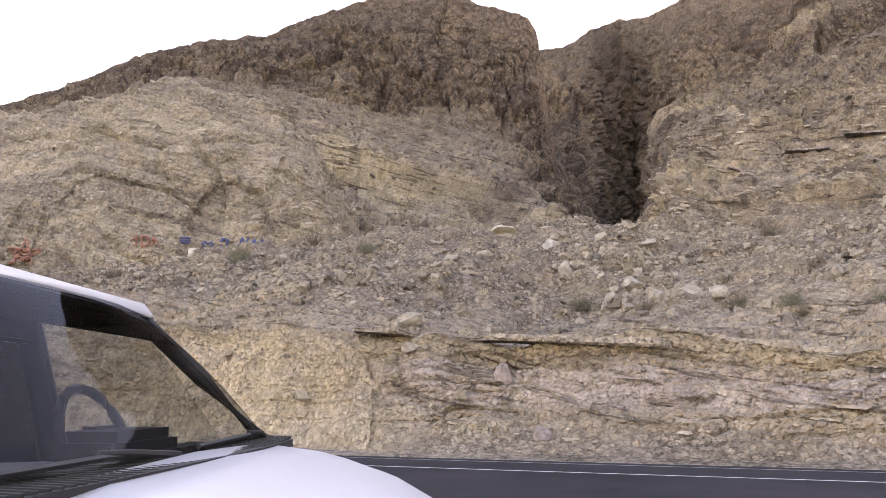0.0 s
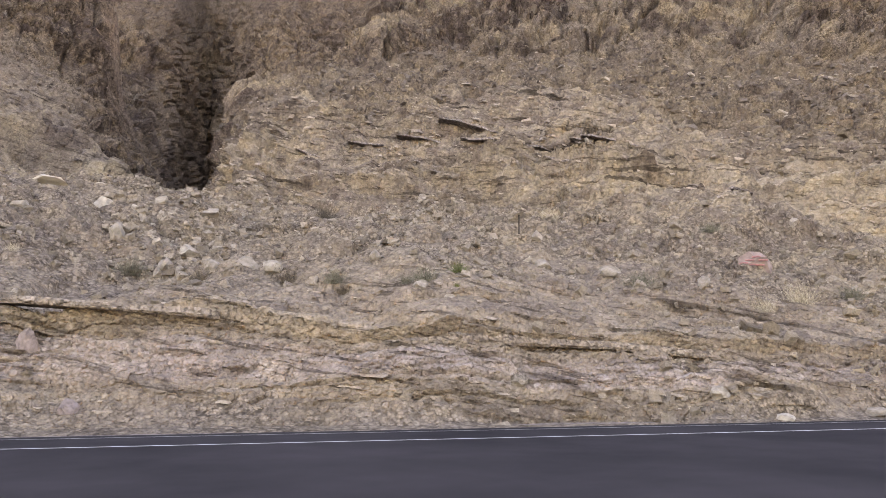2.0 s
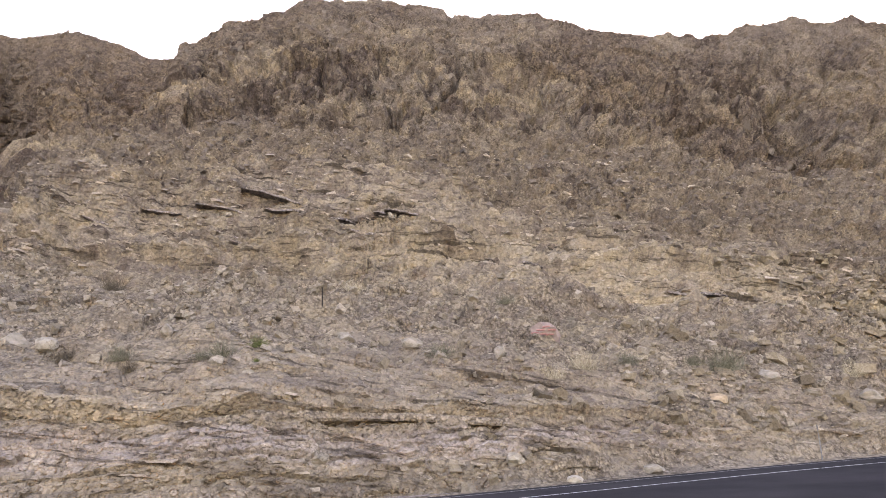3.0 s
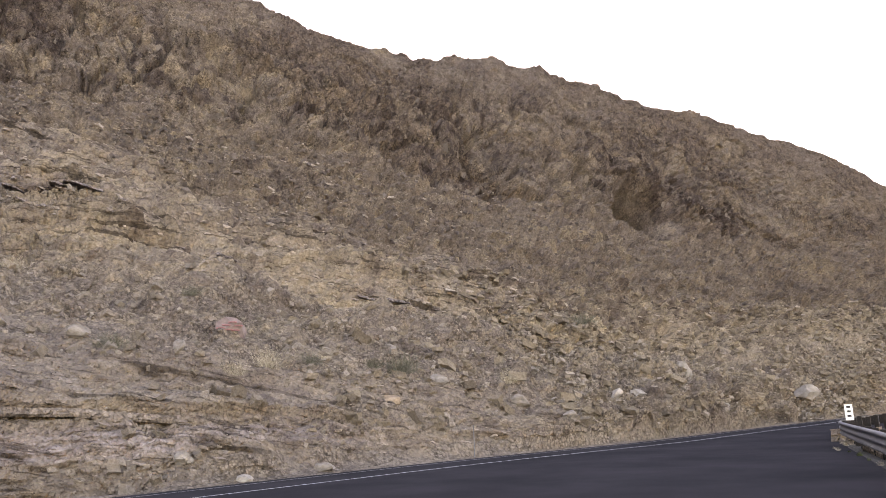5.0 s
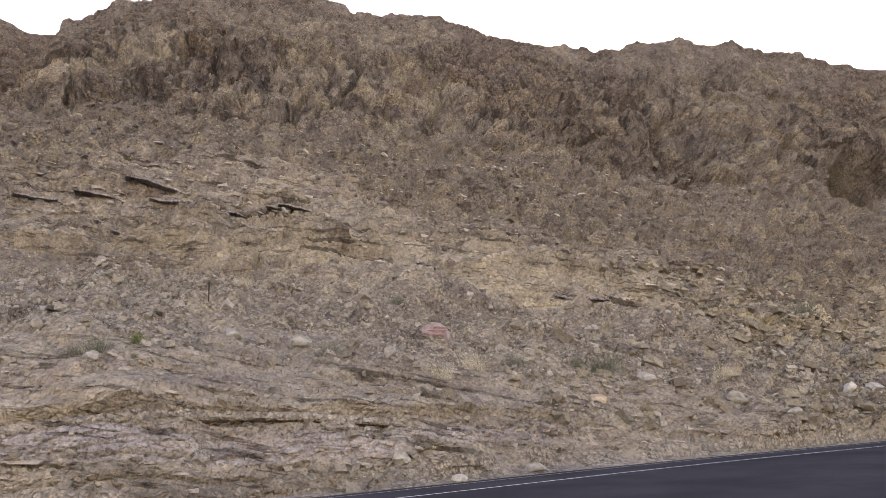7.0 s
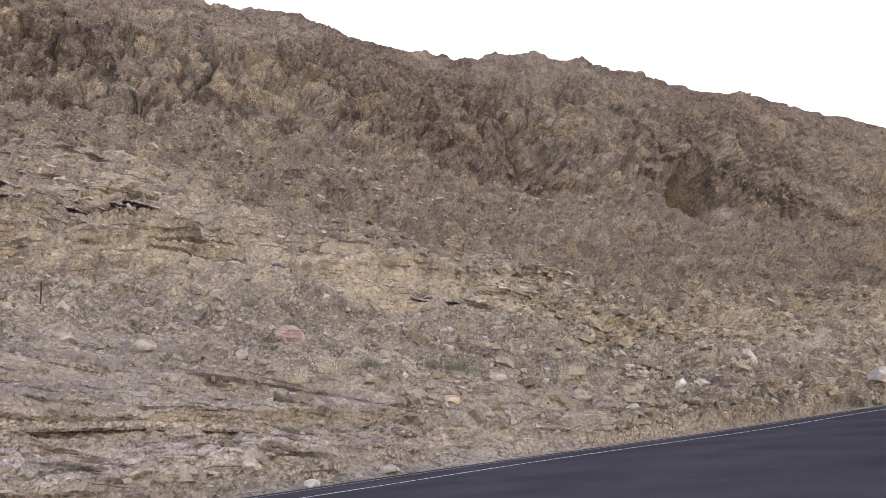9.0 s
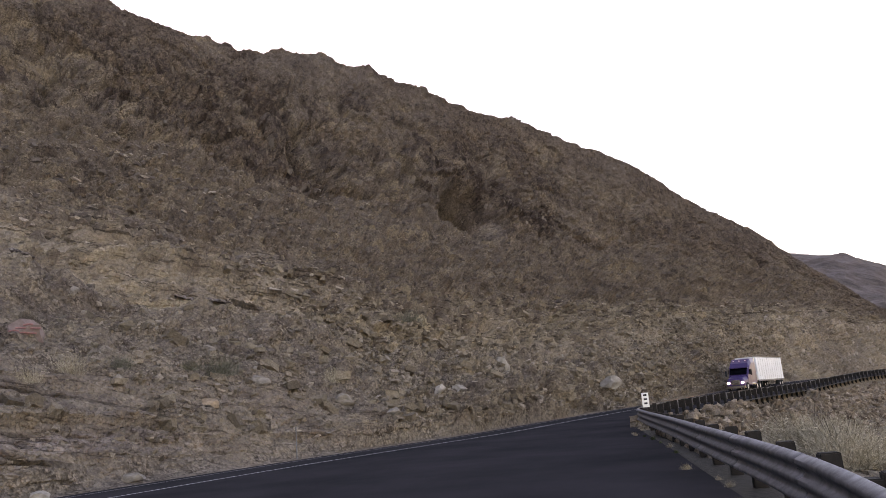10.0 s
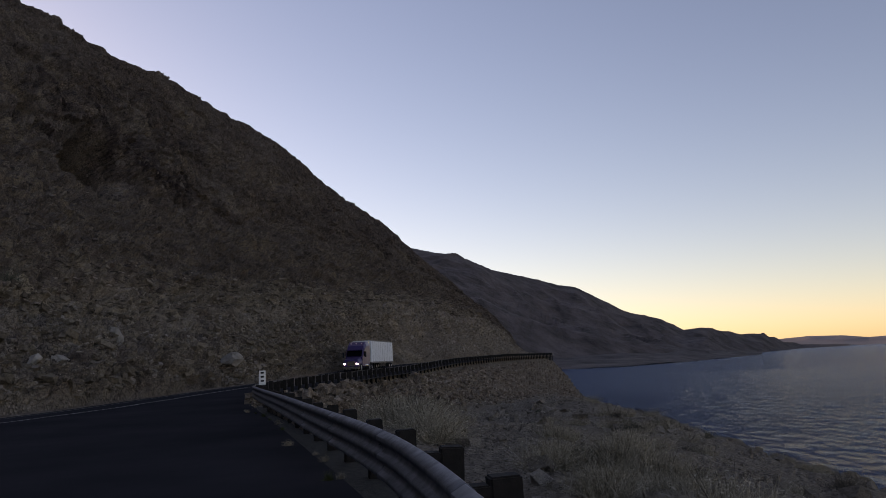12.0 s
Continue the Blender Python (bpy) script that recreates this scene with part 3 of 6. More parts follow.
SKYLINE_WEST = [
    (-97.8, 61.1, 9.6), (-34, 93.5, 12.8), (0, 97.1, 14.9), (25.5, 98.8, 17.3), (28.3, 98.7, 23.1), (30.4, 98.4, 30.9),
    (32.5, 98.2, 36.3), (37.3, 97.3, 39.4), (40.5, 96.3, 40.8), (42.9, 95.6, 43.4), (45.4, 94.7, 47.8),
    (47.8, 93.8, 54), (48.7, 93.2, 57.9), (51.8, 91.2, 59.2), (53.6, 89.9, 61.5), (57.6, 87, 62.7), (63, 82.4, 66.6),
    (68.8, 76.9, 66.5), (76.4, 68.3, 64.9), (77.7, 66.8, 62.6), (81, 62.4, 62.1), (85.6, 56.6, 61.3),
]
SKYLINE_EAST = [
    (90.3, 50.9, 58.6), (96.2, 46.9, 58.3), (108.5, 37.8, 58.9), (110.9, 35.6, 61), (116, 30.7, 62),
    (121.5, 25.8, 61.1), (123.5, 23.8, 62.5), (125.7, 21.7, 60.8), (131.7, 15, 60.4), (138.9, 7.3, 57.9),
    (146.7, -2, 57.9), (152.5, -9.9, 55.2), (161.4, -23.8, 51.2), (164, -28.3, 48.8), (170.6, -39.1, 42.2),
    (180.2, -52.7, 37.2), (187.2, -63.8, 30.5), (195.3, -77.7, 23.2), (204.9, -96.4, 11.8), (207.8, -102.7, 5.4),
    (212.2, -109.1, 2.6), (228.6, -137.4, 2.1),
]
SKYLINE = SKYLINE_WEST + SKYLINE_EAST


def road_z(r):
    return np.interp(r, [a for a, _ in ROAD_Z], [b for _, b in ROAD_Z])


def sheet(lines, counts, az):
    """Points between break lines: counts rows from each line to the next, one column a bearing. Also the row's place, 0 to len-1."""
    prof = [along(l, az) for l in lines]
    rows, place = [], []
    for k in range(len(lines) - 1):
        for s in np.linspace(0, 1, counts[k], endpoint=(k == len(lines) - 2)):
            rows.append([a + (b - a) * s for a, b in zip(prof[k], prof[k + 1])])
            place.append(k + s)
    rows = np.array(rows)                                # rows, (r, z), columns
    r, z = rows[:, 0], rows[:, 1]
    b = np.radians(az)[None, :]
    return np.stack([r * np.sin(b), r * np.cos(b), z], -1), np.array(place)


def blur(a, n):
    for _ in range(n):
        a = np.concatenate([a[:1], (a[:-2] + 2 * a[1:-1] + a[2:]) / 4, a[-1:]])
    return a


def normals(P):
    du, dv = np.gradient(P, axis=1), np.gradient(P, axis=0)
    n = np.cross(du, dv)
    n /= np.linalg.norm(n, axis=-1, keepdims=True) + 1e-9
    return n


def relief(P, N, rough, crag, beds, scree, salt=0, dip=(0.0, 0.0), calm=1.0, big=1.0):
    """Moves the points P along their normals N: broad roughness, faceted upright blocks on crags, beds that overhang one
    another, rubble. The four weights are 0 to 1, point by point. Also gives each point the shade of its block."""
    shape = P.shape[:2]
    p, n = P.reshape(-1, 3), N.reshape(-1, 3)
    w = [np.clip(np.broadcast_to(a, shape).reshape(-1), 0, 2) for a in (rough, crag, beds, scree)]
    step = np.maximum(np.linalg.norm(np.gradient(P, axis=0), axis=-1), np.linalg.norm(np.gradient(P, axis=1), axis=-1))
    cell = 0.8 * step.reshape(-1)   # spacing of the sheet's points
    calm, big = (np.broadcast_to(a, shape).reshape(-1) for a in (calm, big))
    lie = dip(p) if callable(dip) else dip[0] * p[:, 0] + dip[1] * p[:, 1]
    d, tone = np.zeros(len(p)), np.zeros(len(p))
    warp = np.stack([vnoise(p / 5.0, salt + 70 + k) for k in range(3)], -1)
    fray = np.stack([vnoise(p / 1.1, salt + 80 + k) for k in range(3)], -1)
    for k, size in enumerate((24.0, 12.0, 6.0, 3.0, 1.4, 0.7, 0.33)):
        keep = smooth(size / cell, 1.6, 3.2) * (calm if k < 3 else 1.0)
        q = p / size + warp * 0.35
        d += keep * w[0] * size * (0.060 if k < 3 else 0.085) * vnoise(q, salt + k)
        if k < 4:                                        # ribs and gullies
            d += keep * w[1] * size * 0.04 * ridged(q * np.array((1.0, 1.0, 0.55)), salt + 20 + k)

    def blocks(weight, size, stretch, amp, crack, number, tilt=0.0, rounded=0.0, shade=0.0):
        keep = weight * smooth(size / cell, 1.4, 2.6)
        m = keep > 0.02
        if not m.any():
            return
        q = (p[m] + 0.16 * size * warp[m] + 0.12 * min(size, 2.0) * fray[m]) / size
        if stretch[3]:
            q = np.stack([q[:, 0], q[:, 1], q[:, 2] + lie[m] / size], -1)
        one, two, pick, lean = cells(q * np.array(stretch[:3]), salt + number)
        gap = smooth(two - one, 0.0, 0.16)
        body = pick - 0.5 if not rounded else smooth(pick, 0.15, 0.8) * np.sqrt(np.clip(1 - (one / 0.62) ** 2, 0, 1))
        d[m] += keep[m] * size * (amp * body + tilt * lean - crack * (1 - gap) * smooth(pick, 0.1, 0.5))
        tone[m] += keep[m] * shade * ((pick * 7.31) % 1.0 - 0.5)

    for k, (size, tilt) in enumerate(((8.0, 0.14), (4.0, 0.24), (2.0, 0.34), (1.0, 0.40), (0.55, 0.40))):
        blocks(w[1] * (calm if size > 2 else 0.3 + 0.7 * calm), size, (1.0, 1.0, 0.8, 0), 0.45 * tilt, 0.16, 90 + k, tilt, 0.0, 0.5)
    # beds, each most proud along its lower edge, broken off here and there
    for k, (thick, run, amp) in enumerate(((2.6, 16.0, 0.55), (1.1, 9.0, 0.34), (0.5, 4.5, 0.16), (0.25, 2.0, 0.08))):
        keep = w[2] * smooth(thick / cell, 1.5, 3.0) * (big if k < 2 else 1.0)
        lay = (p[:, 2] + lie) / thick + 0.35 * warp[:, 2] + 0.10 * fray[:, 2] + 0.31 * k
        seat = np.floor(lay)
        rise = lay - seat
        proud = vnoise(np.stack([p[:, 0] / run, p[:, 1] / run, seat * 3.37], -1) + 0.12 * fray, salt + 150 + k)
        proud = np.clip(3.2 * proud + 0.25 * fray[:, 0], -0.6, 1.0)
        d += keep * amp * (proud * (1 - rise) ** 0.7 - 0.75 * smooth(rise, 0.85, 0.94) * smooth(proud, -0.3, 0.3))
        tone += keep * 0.15 * ((seat * 0.618 + 0.37 * k) % 1.0 - 0.5)
    for k, size in enumerate((2.2, 1.0, 0.45)):
        blocks(w[2] * (big if size > 1.5 else 1.0), size, (0.45, 0.45, 1.7, 1), 0.16, 0.10, 110 + k, 0.22, 0.0, 0.3)
    for k, size in enumerate((2.4, 1.3, 0.7, 0.4, 0.23)):
        blocks(w[3], size, (1.0, 1.0, 1.0, 0), 0.42, 0.06, 130 + k, 0.1, 1.0, 0.35)
    return (p + n * d[:, None]).reshape(P.shape), tone.reshape(shape)


def toned(ob, tone):
    """The shade of each block of rock, point by point, 0 in the middle."""
    at = ob.data.attributes.new("block_shade", "FLOAT", "POINT")
    at.data.foreach_set("value", np.clip(tone, -0.5, 0.5).astype(np.float32).reshape(-1))


def tint(yellow, dark, crag, shape, pale=0.0):
    """Rock kinds by colour channel; the fourth is pale dusty rock."""
    t = np.zeros((*shape, 4))
    for k, a in enumerate((yellow, dark, crag, pale)):
        t[..., k] = np.clip(a, 0, 1)
    return t


def bedding(ob, weight):
    """How far the rock shows its layers, point by point."""
    at = ob.data.attributes.new("bedded", "FLOAT", "POINT")
    at.data.foreach_set("value", np.clip(weight, 0, 1).astype(np.float32).reshape(-1))


def behind(line, add, scale):
    return [(x * (1 + add / math.hypot(x, y)), y * (1 + add / math.hypot(x, y)), z * scale) for x, y, z in line]


# ---------------------------------------------------------------- the hillside above the road
def hill_dip(p):
    """The hill's beds lie nearly level in the west and dip towards the lake further east."""
    e = p[:, 0] - 24
    return 0.15 * (np.sqrt(e * e + 120) + e) + 0.05 * p[:, 1]


def hillside():
    az = np.concatenate([np.arange(-58, -34, 0.5), np.arange(-34, 119, 0.118)])
    lines = [VERGE, FOOT, LEDGE, BANK_TOP, CREST, OUTCROP_TOP, TALUS_TOP, SKYLINE, behind(SKYLINE, 70, 0.55)]
    P, place = sheet(lines, [4, 84, 40, 88, 110, 76, 150, 6], az)
    place = place - 1
    shape = P.shape[:2]
    P = blur(P, 3)
    A = np.broadcast_to(az[None, :], shape)
    worn = (1 - smooth(A, -9, 0)) * (1 - smooth(np.broadcast_to(place[:, None], shape), 1.6, 2.2))
    P = P + (blur(P, 160) - P) * worn[..., None]
    N = normals(P)
    p = P.reshape(-1, 3)
    n1 = vnoise(p / 7.0, 5).reshape(shape)
    n2 = vnoise(p / 22.0, 6).reshape(shape)
    n3 = vnoise(p / 2.5, 7).reshape(shape)
    pl = np.broadcast_to(place[:, None], shape) + 0.12 * n1 + 0.05 * n3
    right = smooth(A, 70, 88)                             # beyond here the rock is rubble and crag down to the road
    bank = smooth(pl, 0.05, 0.3) * (1 - smooth(pl, 1.9, 2.2))
    bench = smooth(pl, 1.9, 2.3) * (1 - smooth(pl, 2.95, 3.2))
    outcrop = smooth(pl, 2.95, 3.2) * (1 - smooth(pl, 3.95, 4.15))
    foot = pl + 0.16 * n2 + 0.10 * ridged(np.stack([A / 7.0, 0 * A, 0 * A], -1).reshape(-1, 3), 9).reshape(shape)
    talus = smooth(pl, 3.95, 4.15) * (1 - smooth(foot, 4.85, 5.15))
    crag = smooth(foot, 4.85, 5.15) * smooth(pl, 4.5, 4.6)
    cutface = smooth(A, -30, -20) * (1 - smooth(A, -7, -1)) * (1 - smooth(pl, 0.95, 1.15))
    wall = smooth(A, 15, 17) * (1 - smooth(A, 19, 23)) * smooth(pl, 3.1, 3.3)      # flank over the ravine
    nose = smooth(A, 102, 107) * (1 - smooth(pl, 3.3, 3.9))                          # cut rock at the headland
    verge = smooth(pl, -0.3, 0.15) * (1 - smooth(A, 115.6, 116.8))
    rough = verge * (0.55 + 0.3 * cutface) + 0.25 * outcrop + 0.35 * crag - 0.25 * talus
    # the yellow bed that juts out over a dark gap, half way up the cut bank
    wob = np.broadcast_to(place[:, None], shape) + 0.012 * n3 + 0.018 * n1
    gap = (smooth(wob, 0.93, 0.945) - smooth(wob, 0.985, 1.0)) * smooth(n1 + n3, -0.6, 0.0)
    jut = smooth(wob, 0.985, 1.0) * (1 - smooth(wob, 1.10, 1.5))
    cut = smooth(A, -8, -1) * (1 - smooth(A, 60, 68))
    # a dark gully cut into the cliff foot
    dent = np.exp(-((A - 86.0) / 1.3) ** 2 - ((pl - 5.05) / 0.16) ** 2) * 19.0 + np.exp(-((A - 75) / 2.5) ** 2 - ((pl - 5.35) / 0.3) ** 2) * 4.0
    # bare ochre rock where the slope has broken away above the road
    ochre = np.exp(-((A - 86.5) / 5.0) ** 4) * (smooth(pl, 3.12, 3.24) - smooth(pl, 3.66, 3.80)) + np.exp(-((A - 101.5) / 5.0) ** 4) * (smooth(pl, 2.6, 2.8) - smooth(pl, 3.55, 3.7))
    ochre = np.clip(ochre * smooth(n1 + 0.4 * n3, -0.75, -0.1), 0, 1)
    P = P - N * (dent + 0.9 * ochre)[..., None]
    P = P + N * ((0.4 * jut - 0.6 * gap) * cut)[..., None]
    P, shade = relief(P, N, rough, verge * np.clip(crag + 0.5 * wall + 0.7 * nose + 0.25 * right * (1 - talus), 0, 1), verge * np.clip(0.6 * bank * (1 - 0.7 * cutface) * (1 - 0.6 * right) + 0.95 * outcrop + 0.45 * talus + 0.6 * right * (1 - crag), 0, 1),
               verge * np.clip(0.2 + 0.4 * bench + 0.8 * right * (1 - crag) * (1 - nose) + 0.8 * talus + 0.35 * outcrop, 0, 1), 0, hill_dip, (1 - 0.8 * smooth(pl, 5.4, 5.95)) * (1 - 0.5 * smooth(A, 88, 100)), outcrop + talus)
    scar = np.exp(-((A - 88.1) / 0.6) ** 2 - ((pl - 5.04) / 0.13) ** 2)
    yellow = 0.3 * crag * smooth(n2 - n1, -0.2, 0.5) + 0.9 * cutface + 0.7 * outcrop * smooth(n2 + 0.6 * n1, -0.35, 0.45) * (1 - smooth(pl, 3.4, 3.75)) \
        + 0.9 * nose * smooth(n1 + n2, -0.7, 0.1) + right * smooth(pl, 2.6, 2.9) * (1 - smooth(pl, 3.3, 3.6)) * smooth(n1, -0.3, 0.2)
    yellow = yellow + 0.25 * cut * (smooth(wob, 0.97, 0.99) - smooth(wob, 1.06, 1.12))
    pale = cut * (smooth(wob, 0.42, 0.52) - smooth(wob, 0.80, 0.88)) * 1.0
    yellow = yellow + 0.45 * right * (1 - crag) * (1 - talus) * smooth(n2 - 0.5 * n1, -0.6, 0.3)
    yellow = yellow + ochre
    # the 74-96 bearing term paints the eastern slope darker, for the dim light there
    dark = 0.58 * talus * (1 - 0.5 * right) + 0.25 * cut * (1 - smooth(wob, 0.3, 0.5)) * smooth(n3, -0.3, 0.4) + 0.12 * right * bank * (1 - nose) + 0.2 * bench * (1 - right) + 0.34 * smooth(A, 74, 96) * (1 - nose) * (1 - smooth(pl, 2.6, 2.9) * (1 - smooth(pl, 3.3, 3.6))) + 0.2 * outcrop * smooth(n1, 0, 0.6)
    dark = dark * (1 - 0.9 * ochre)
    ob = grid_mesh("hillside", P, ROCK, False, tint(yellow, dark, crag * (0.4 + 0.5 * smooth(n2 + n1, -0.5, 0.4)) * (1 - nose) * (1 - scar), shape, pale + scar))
    toned(ob, shade)
    bedding(ob, bank * (1 - 0.6 * right) * (1 - cutface) + outcrop + 0.3 * talus - 0.8 * bench)
    tagged(ob, "bare desert hillside of bedded tan rock above the road", "hillside", kind="structure")
    return P, N, pl, A


def bluff():
    az = np.concatenate([np.arange(-58, -34, 0.5), np.arange(-34, -6.9, 0.1)])
    P, place = sheet([BLUFF_FOOT, BLUFF_BROW, BLUFF_TOP, behind(BLUFF_TOP, 25, 0.7)], [90, 100, 8], az)
    P = blur(P, 4)
    shape = P.shape[:2]
    n1, n2 = vnoise(P.reshape(-1, 3) / 5, 12).reshape(shape), vnoise(P.reshape(-1, 3) / 15, 13).reshape(shape)
    pl = np.broadcast_to(place[:, None], shape) + 0.2 * n1
    P, shade = relief(P, normals(P), 0.9, 0.3, 0.35, 0.2, 100, (0.1, 0.2), 1.0, 0.4)
    ob = grid_mesh("bluff", P, ROCK, False, tint(1.0 * (1 - 0.45 * smooth(pl, 1.2, 2.0)) * smooth(n2 + n1, -1.2, -0.3), 0.1 * smooth(n1, 0.2, 0.6), 0 * n1, shape))
    toned(ob, shade)
    bedding(ob, 0.5 + 0 * n1)
    tagged(ob, "pale yellow eroded rock bluff with graffiti along its foot", "bluff", kind="structure")
    return P, ob


def left_crag():
    az = np.concatenate([np.arange(-58, -34, 0.5), np.arange(-34, 13.5, 0.11)])
    P, place = sheet([CRAG_FOOT, CRAG_BENCH, CRAG_TALUS, CRAG_SKYLINE, behind(CRAG_SKYLINE, 60, 0.6)], [50, 66, 150, 6], az)
    P = blur(P, 3)
    shape = P.shape[:2]
    A = np.broadcast_to(az[None, :], shape)
    n1 = vnoise(P.reshape(-1, 3) / 8, 22).reshape(shape)
    pl = np.broadcast_to(place[:, None], shape) + 0.15 * n1
    crag = np.maximum(smooth(pl, 1.9, 2.15), smooth(A, 4, 8) * smooth(pl, 1.0, 1.4))
    low = 1 - smooth(pl, 1.0, 1.3)
    N = normals(P)
    lip = np.broadcast_to(place[:, None], shape) + 0.05 * n1
    P = P + N * ((2.2 * (smooth(lip, 0.97, 1.0) - smooth(lip, 1.05, 1.35)) - 1.6 * (smooth(lip, 0.5, 0.8) - smooth(lip, 0.93, 0.97))) * (1 - crag))[..., None]
    P, shade = relief(P, N, 0.7 - 0.2 * (1 - crag), crag, low * 0.7 + 0.7 * (1 - crag), 0.5 * (1 - crag), 200, (0.35, 0.1), 1 - 0.85 * smooth(pl, 2.3, 3.0))
    ob = grid_mesh("rock_peak", P, ROCK, False, tint(0.95 * low * smooth(n1, -0.5, 0.1), 0.3 * (1 - crag) * (1 - low), crag * 0.95, shape))
    toned(ob, shade)
    bedding(ob, 0.7 * low + (1 - crag) * smooth(pl, 0.95, 1.05) * (1 - smooth(pl, 1.7, 2.0)))
    tagged(ob, "dark craggy peak with a brown scree slope", "mountain", kind="structure")
    return P, crag, low


def back_mountain():
    az = np.arange(0, 34, 0.13)
    P, place = sheet([BACK_FOOT, BACK_SLOPE, BACK_SKYLINE, behind(BACK_SKYLINE, 60, 0.6)], [100, 150, 6], az)
    P = blur(P, 3)
    shape = P.shape[:2]
    P, shade = relief(P, normals(P), 0.7, 1.0, 0.0, 0.1, 300, (0, 0), 1 - 0.8 * smooth(np.broadcast_to(place[:, None], shape), 1.4, 2.0))
    n1 = vnoise(P.reshape(-1, 3) / 14, 32).reshape(shape)
    ob = grid_mesh("back_mountain", P, ROCK, False, tint(0 * n1, 0.3 + 0 * n1, 0.8 + 0.2 * n1, shape))
    toned(ob, shade)
    tagged(ob, "grey-brown rocky mountain closing a narrow ravine", "mountain", kind="structure")
    return P


HILL, HILL_N, HILL_ROW, HILL_AZ = hillside()
BLUFF_P, BLUFF = bluff()
PEAK, PEAK_CRAG, PEAK_LOW = left_crag()
BACK = back_mountain()


# ---------------------------------------------------------------- road, lake side, lake
def curve_points(pts, step):
    """A polyline resampled at even steps, its corners rounded."""
    a = np.array(pts, float)
    for _ in range(3):
        a = np.concatenate([a[:1], np.stack([a[:-1] * 0.75 + a[1:] * 0.25, a[:-1] * 0.25 + a[1:] * 0.75], 1).reshape(-1, a.shape[1]), a[-1:]])
    d = np.concatenate([[0], np.cumsum(np.linalg.norm(np.diff(a, axis=0), axis=1))])
    s = np.arange(0, d[-1], step)
    return np.stack([np.interp(s, d, a[:, k]) for k in range(a.shape[1])], -1)


def offset(c, by):
    """The line c (n, 2) moved to its left."""
    t = np.gradient(c, axis=0)
    t /= np.linalg.norm(t, axis=1, keepdims=True)
    return c + by * np.stack([-t[:, 1], t[:, 0]], -1)


def strip(name, a, b, lift, material, across=2):
    """A sheet between the lines a and b, on the road's height."""
    n = min(len(a), len(b))
    P = np.stack([a[:n] + (b[:n] - a[:n]) * s for s in np.linspace(0, 1, across)], 0)
    z = road_z(np.hypot(P[..., 0], P[..., 1])) + lift
    return grid_mesh(name, np.concatenate([P, z[..., None]], -1), material, False)


edge = curve_points(EDGE, 1.0)
rail = curve_points(RAIL, 1.0)
kerb_line = offset(rail, -0.5)
# the road's near side, point for point beside its far side
near = np.array([kerb_line[np.argmin(np.linalg.norm(kerb_line - e, axis=1))] if e[0] > -20 else np.array((e[0] - 4, e[1] - 30)) for e in edge])
near = np.stack([np.convolve(np.pad(near[:, k], 4, mode="edge"), np.ones(9) / 9, "valid") for k in (0, 1)], -1)
tagged(strip("road", near, edge, 0.0, ASPHALT, 12), "dark grey asphalt road and turnout", "road", kind="structure")
tagged(strip("road_shoulder", offset(edge, -0.3), offset(edge, 3.5), -0.05, ROCK, 4), "pale dusty gravel shoulder of the road", "road shoulder", kind="structure")
verge_line = curve_points(RAIL, 1.0)
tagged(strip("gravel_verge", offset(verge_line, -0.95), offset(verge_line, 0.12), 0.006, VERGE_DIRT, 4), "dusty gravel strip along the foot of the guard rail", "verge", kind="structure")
tagged(strip("edge_line", offset(edge, -0.62), offset(edge, -0.54), 0.006, WORN_PAINT), "faint worn painted line along the asphalt's edge", "road marking", kind="structure")
tagged(strip("edge_line", offset(edge, -2.5), offset(edge, -2.41), 0.006, LINE_PAINT), "thin white painted edge line", "road marking", kind="structure")


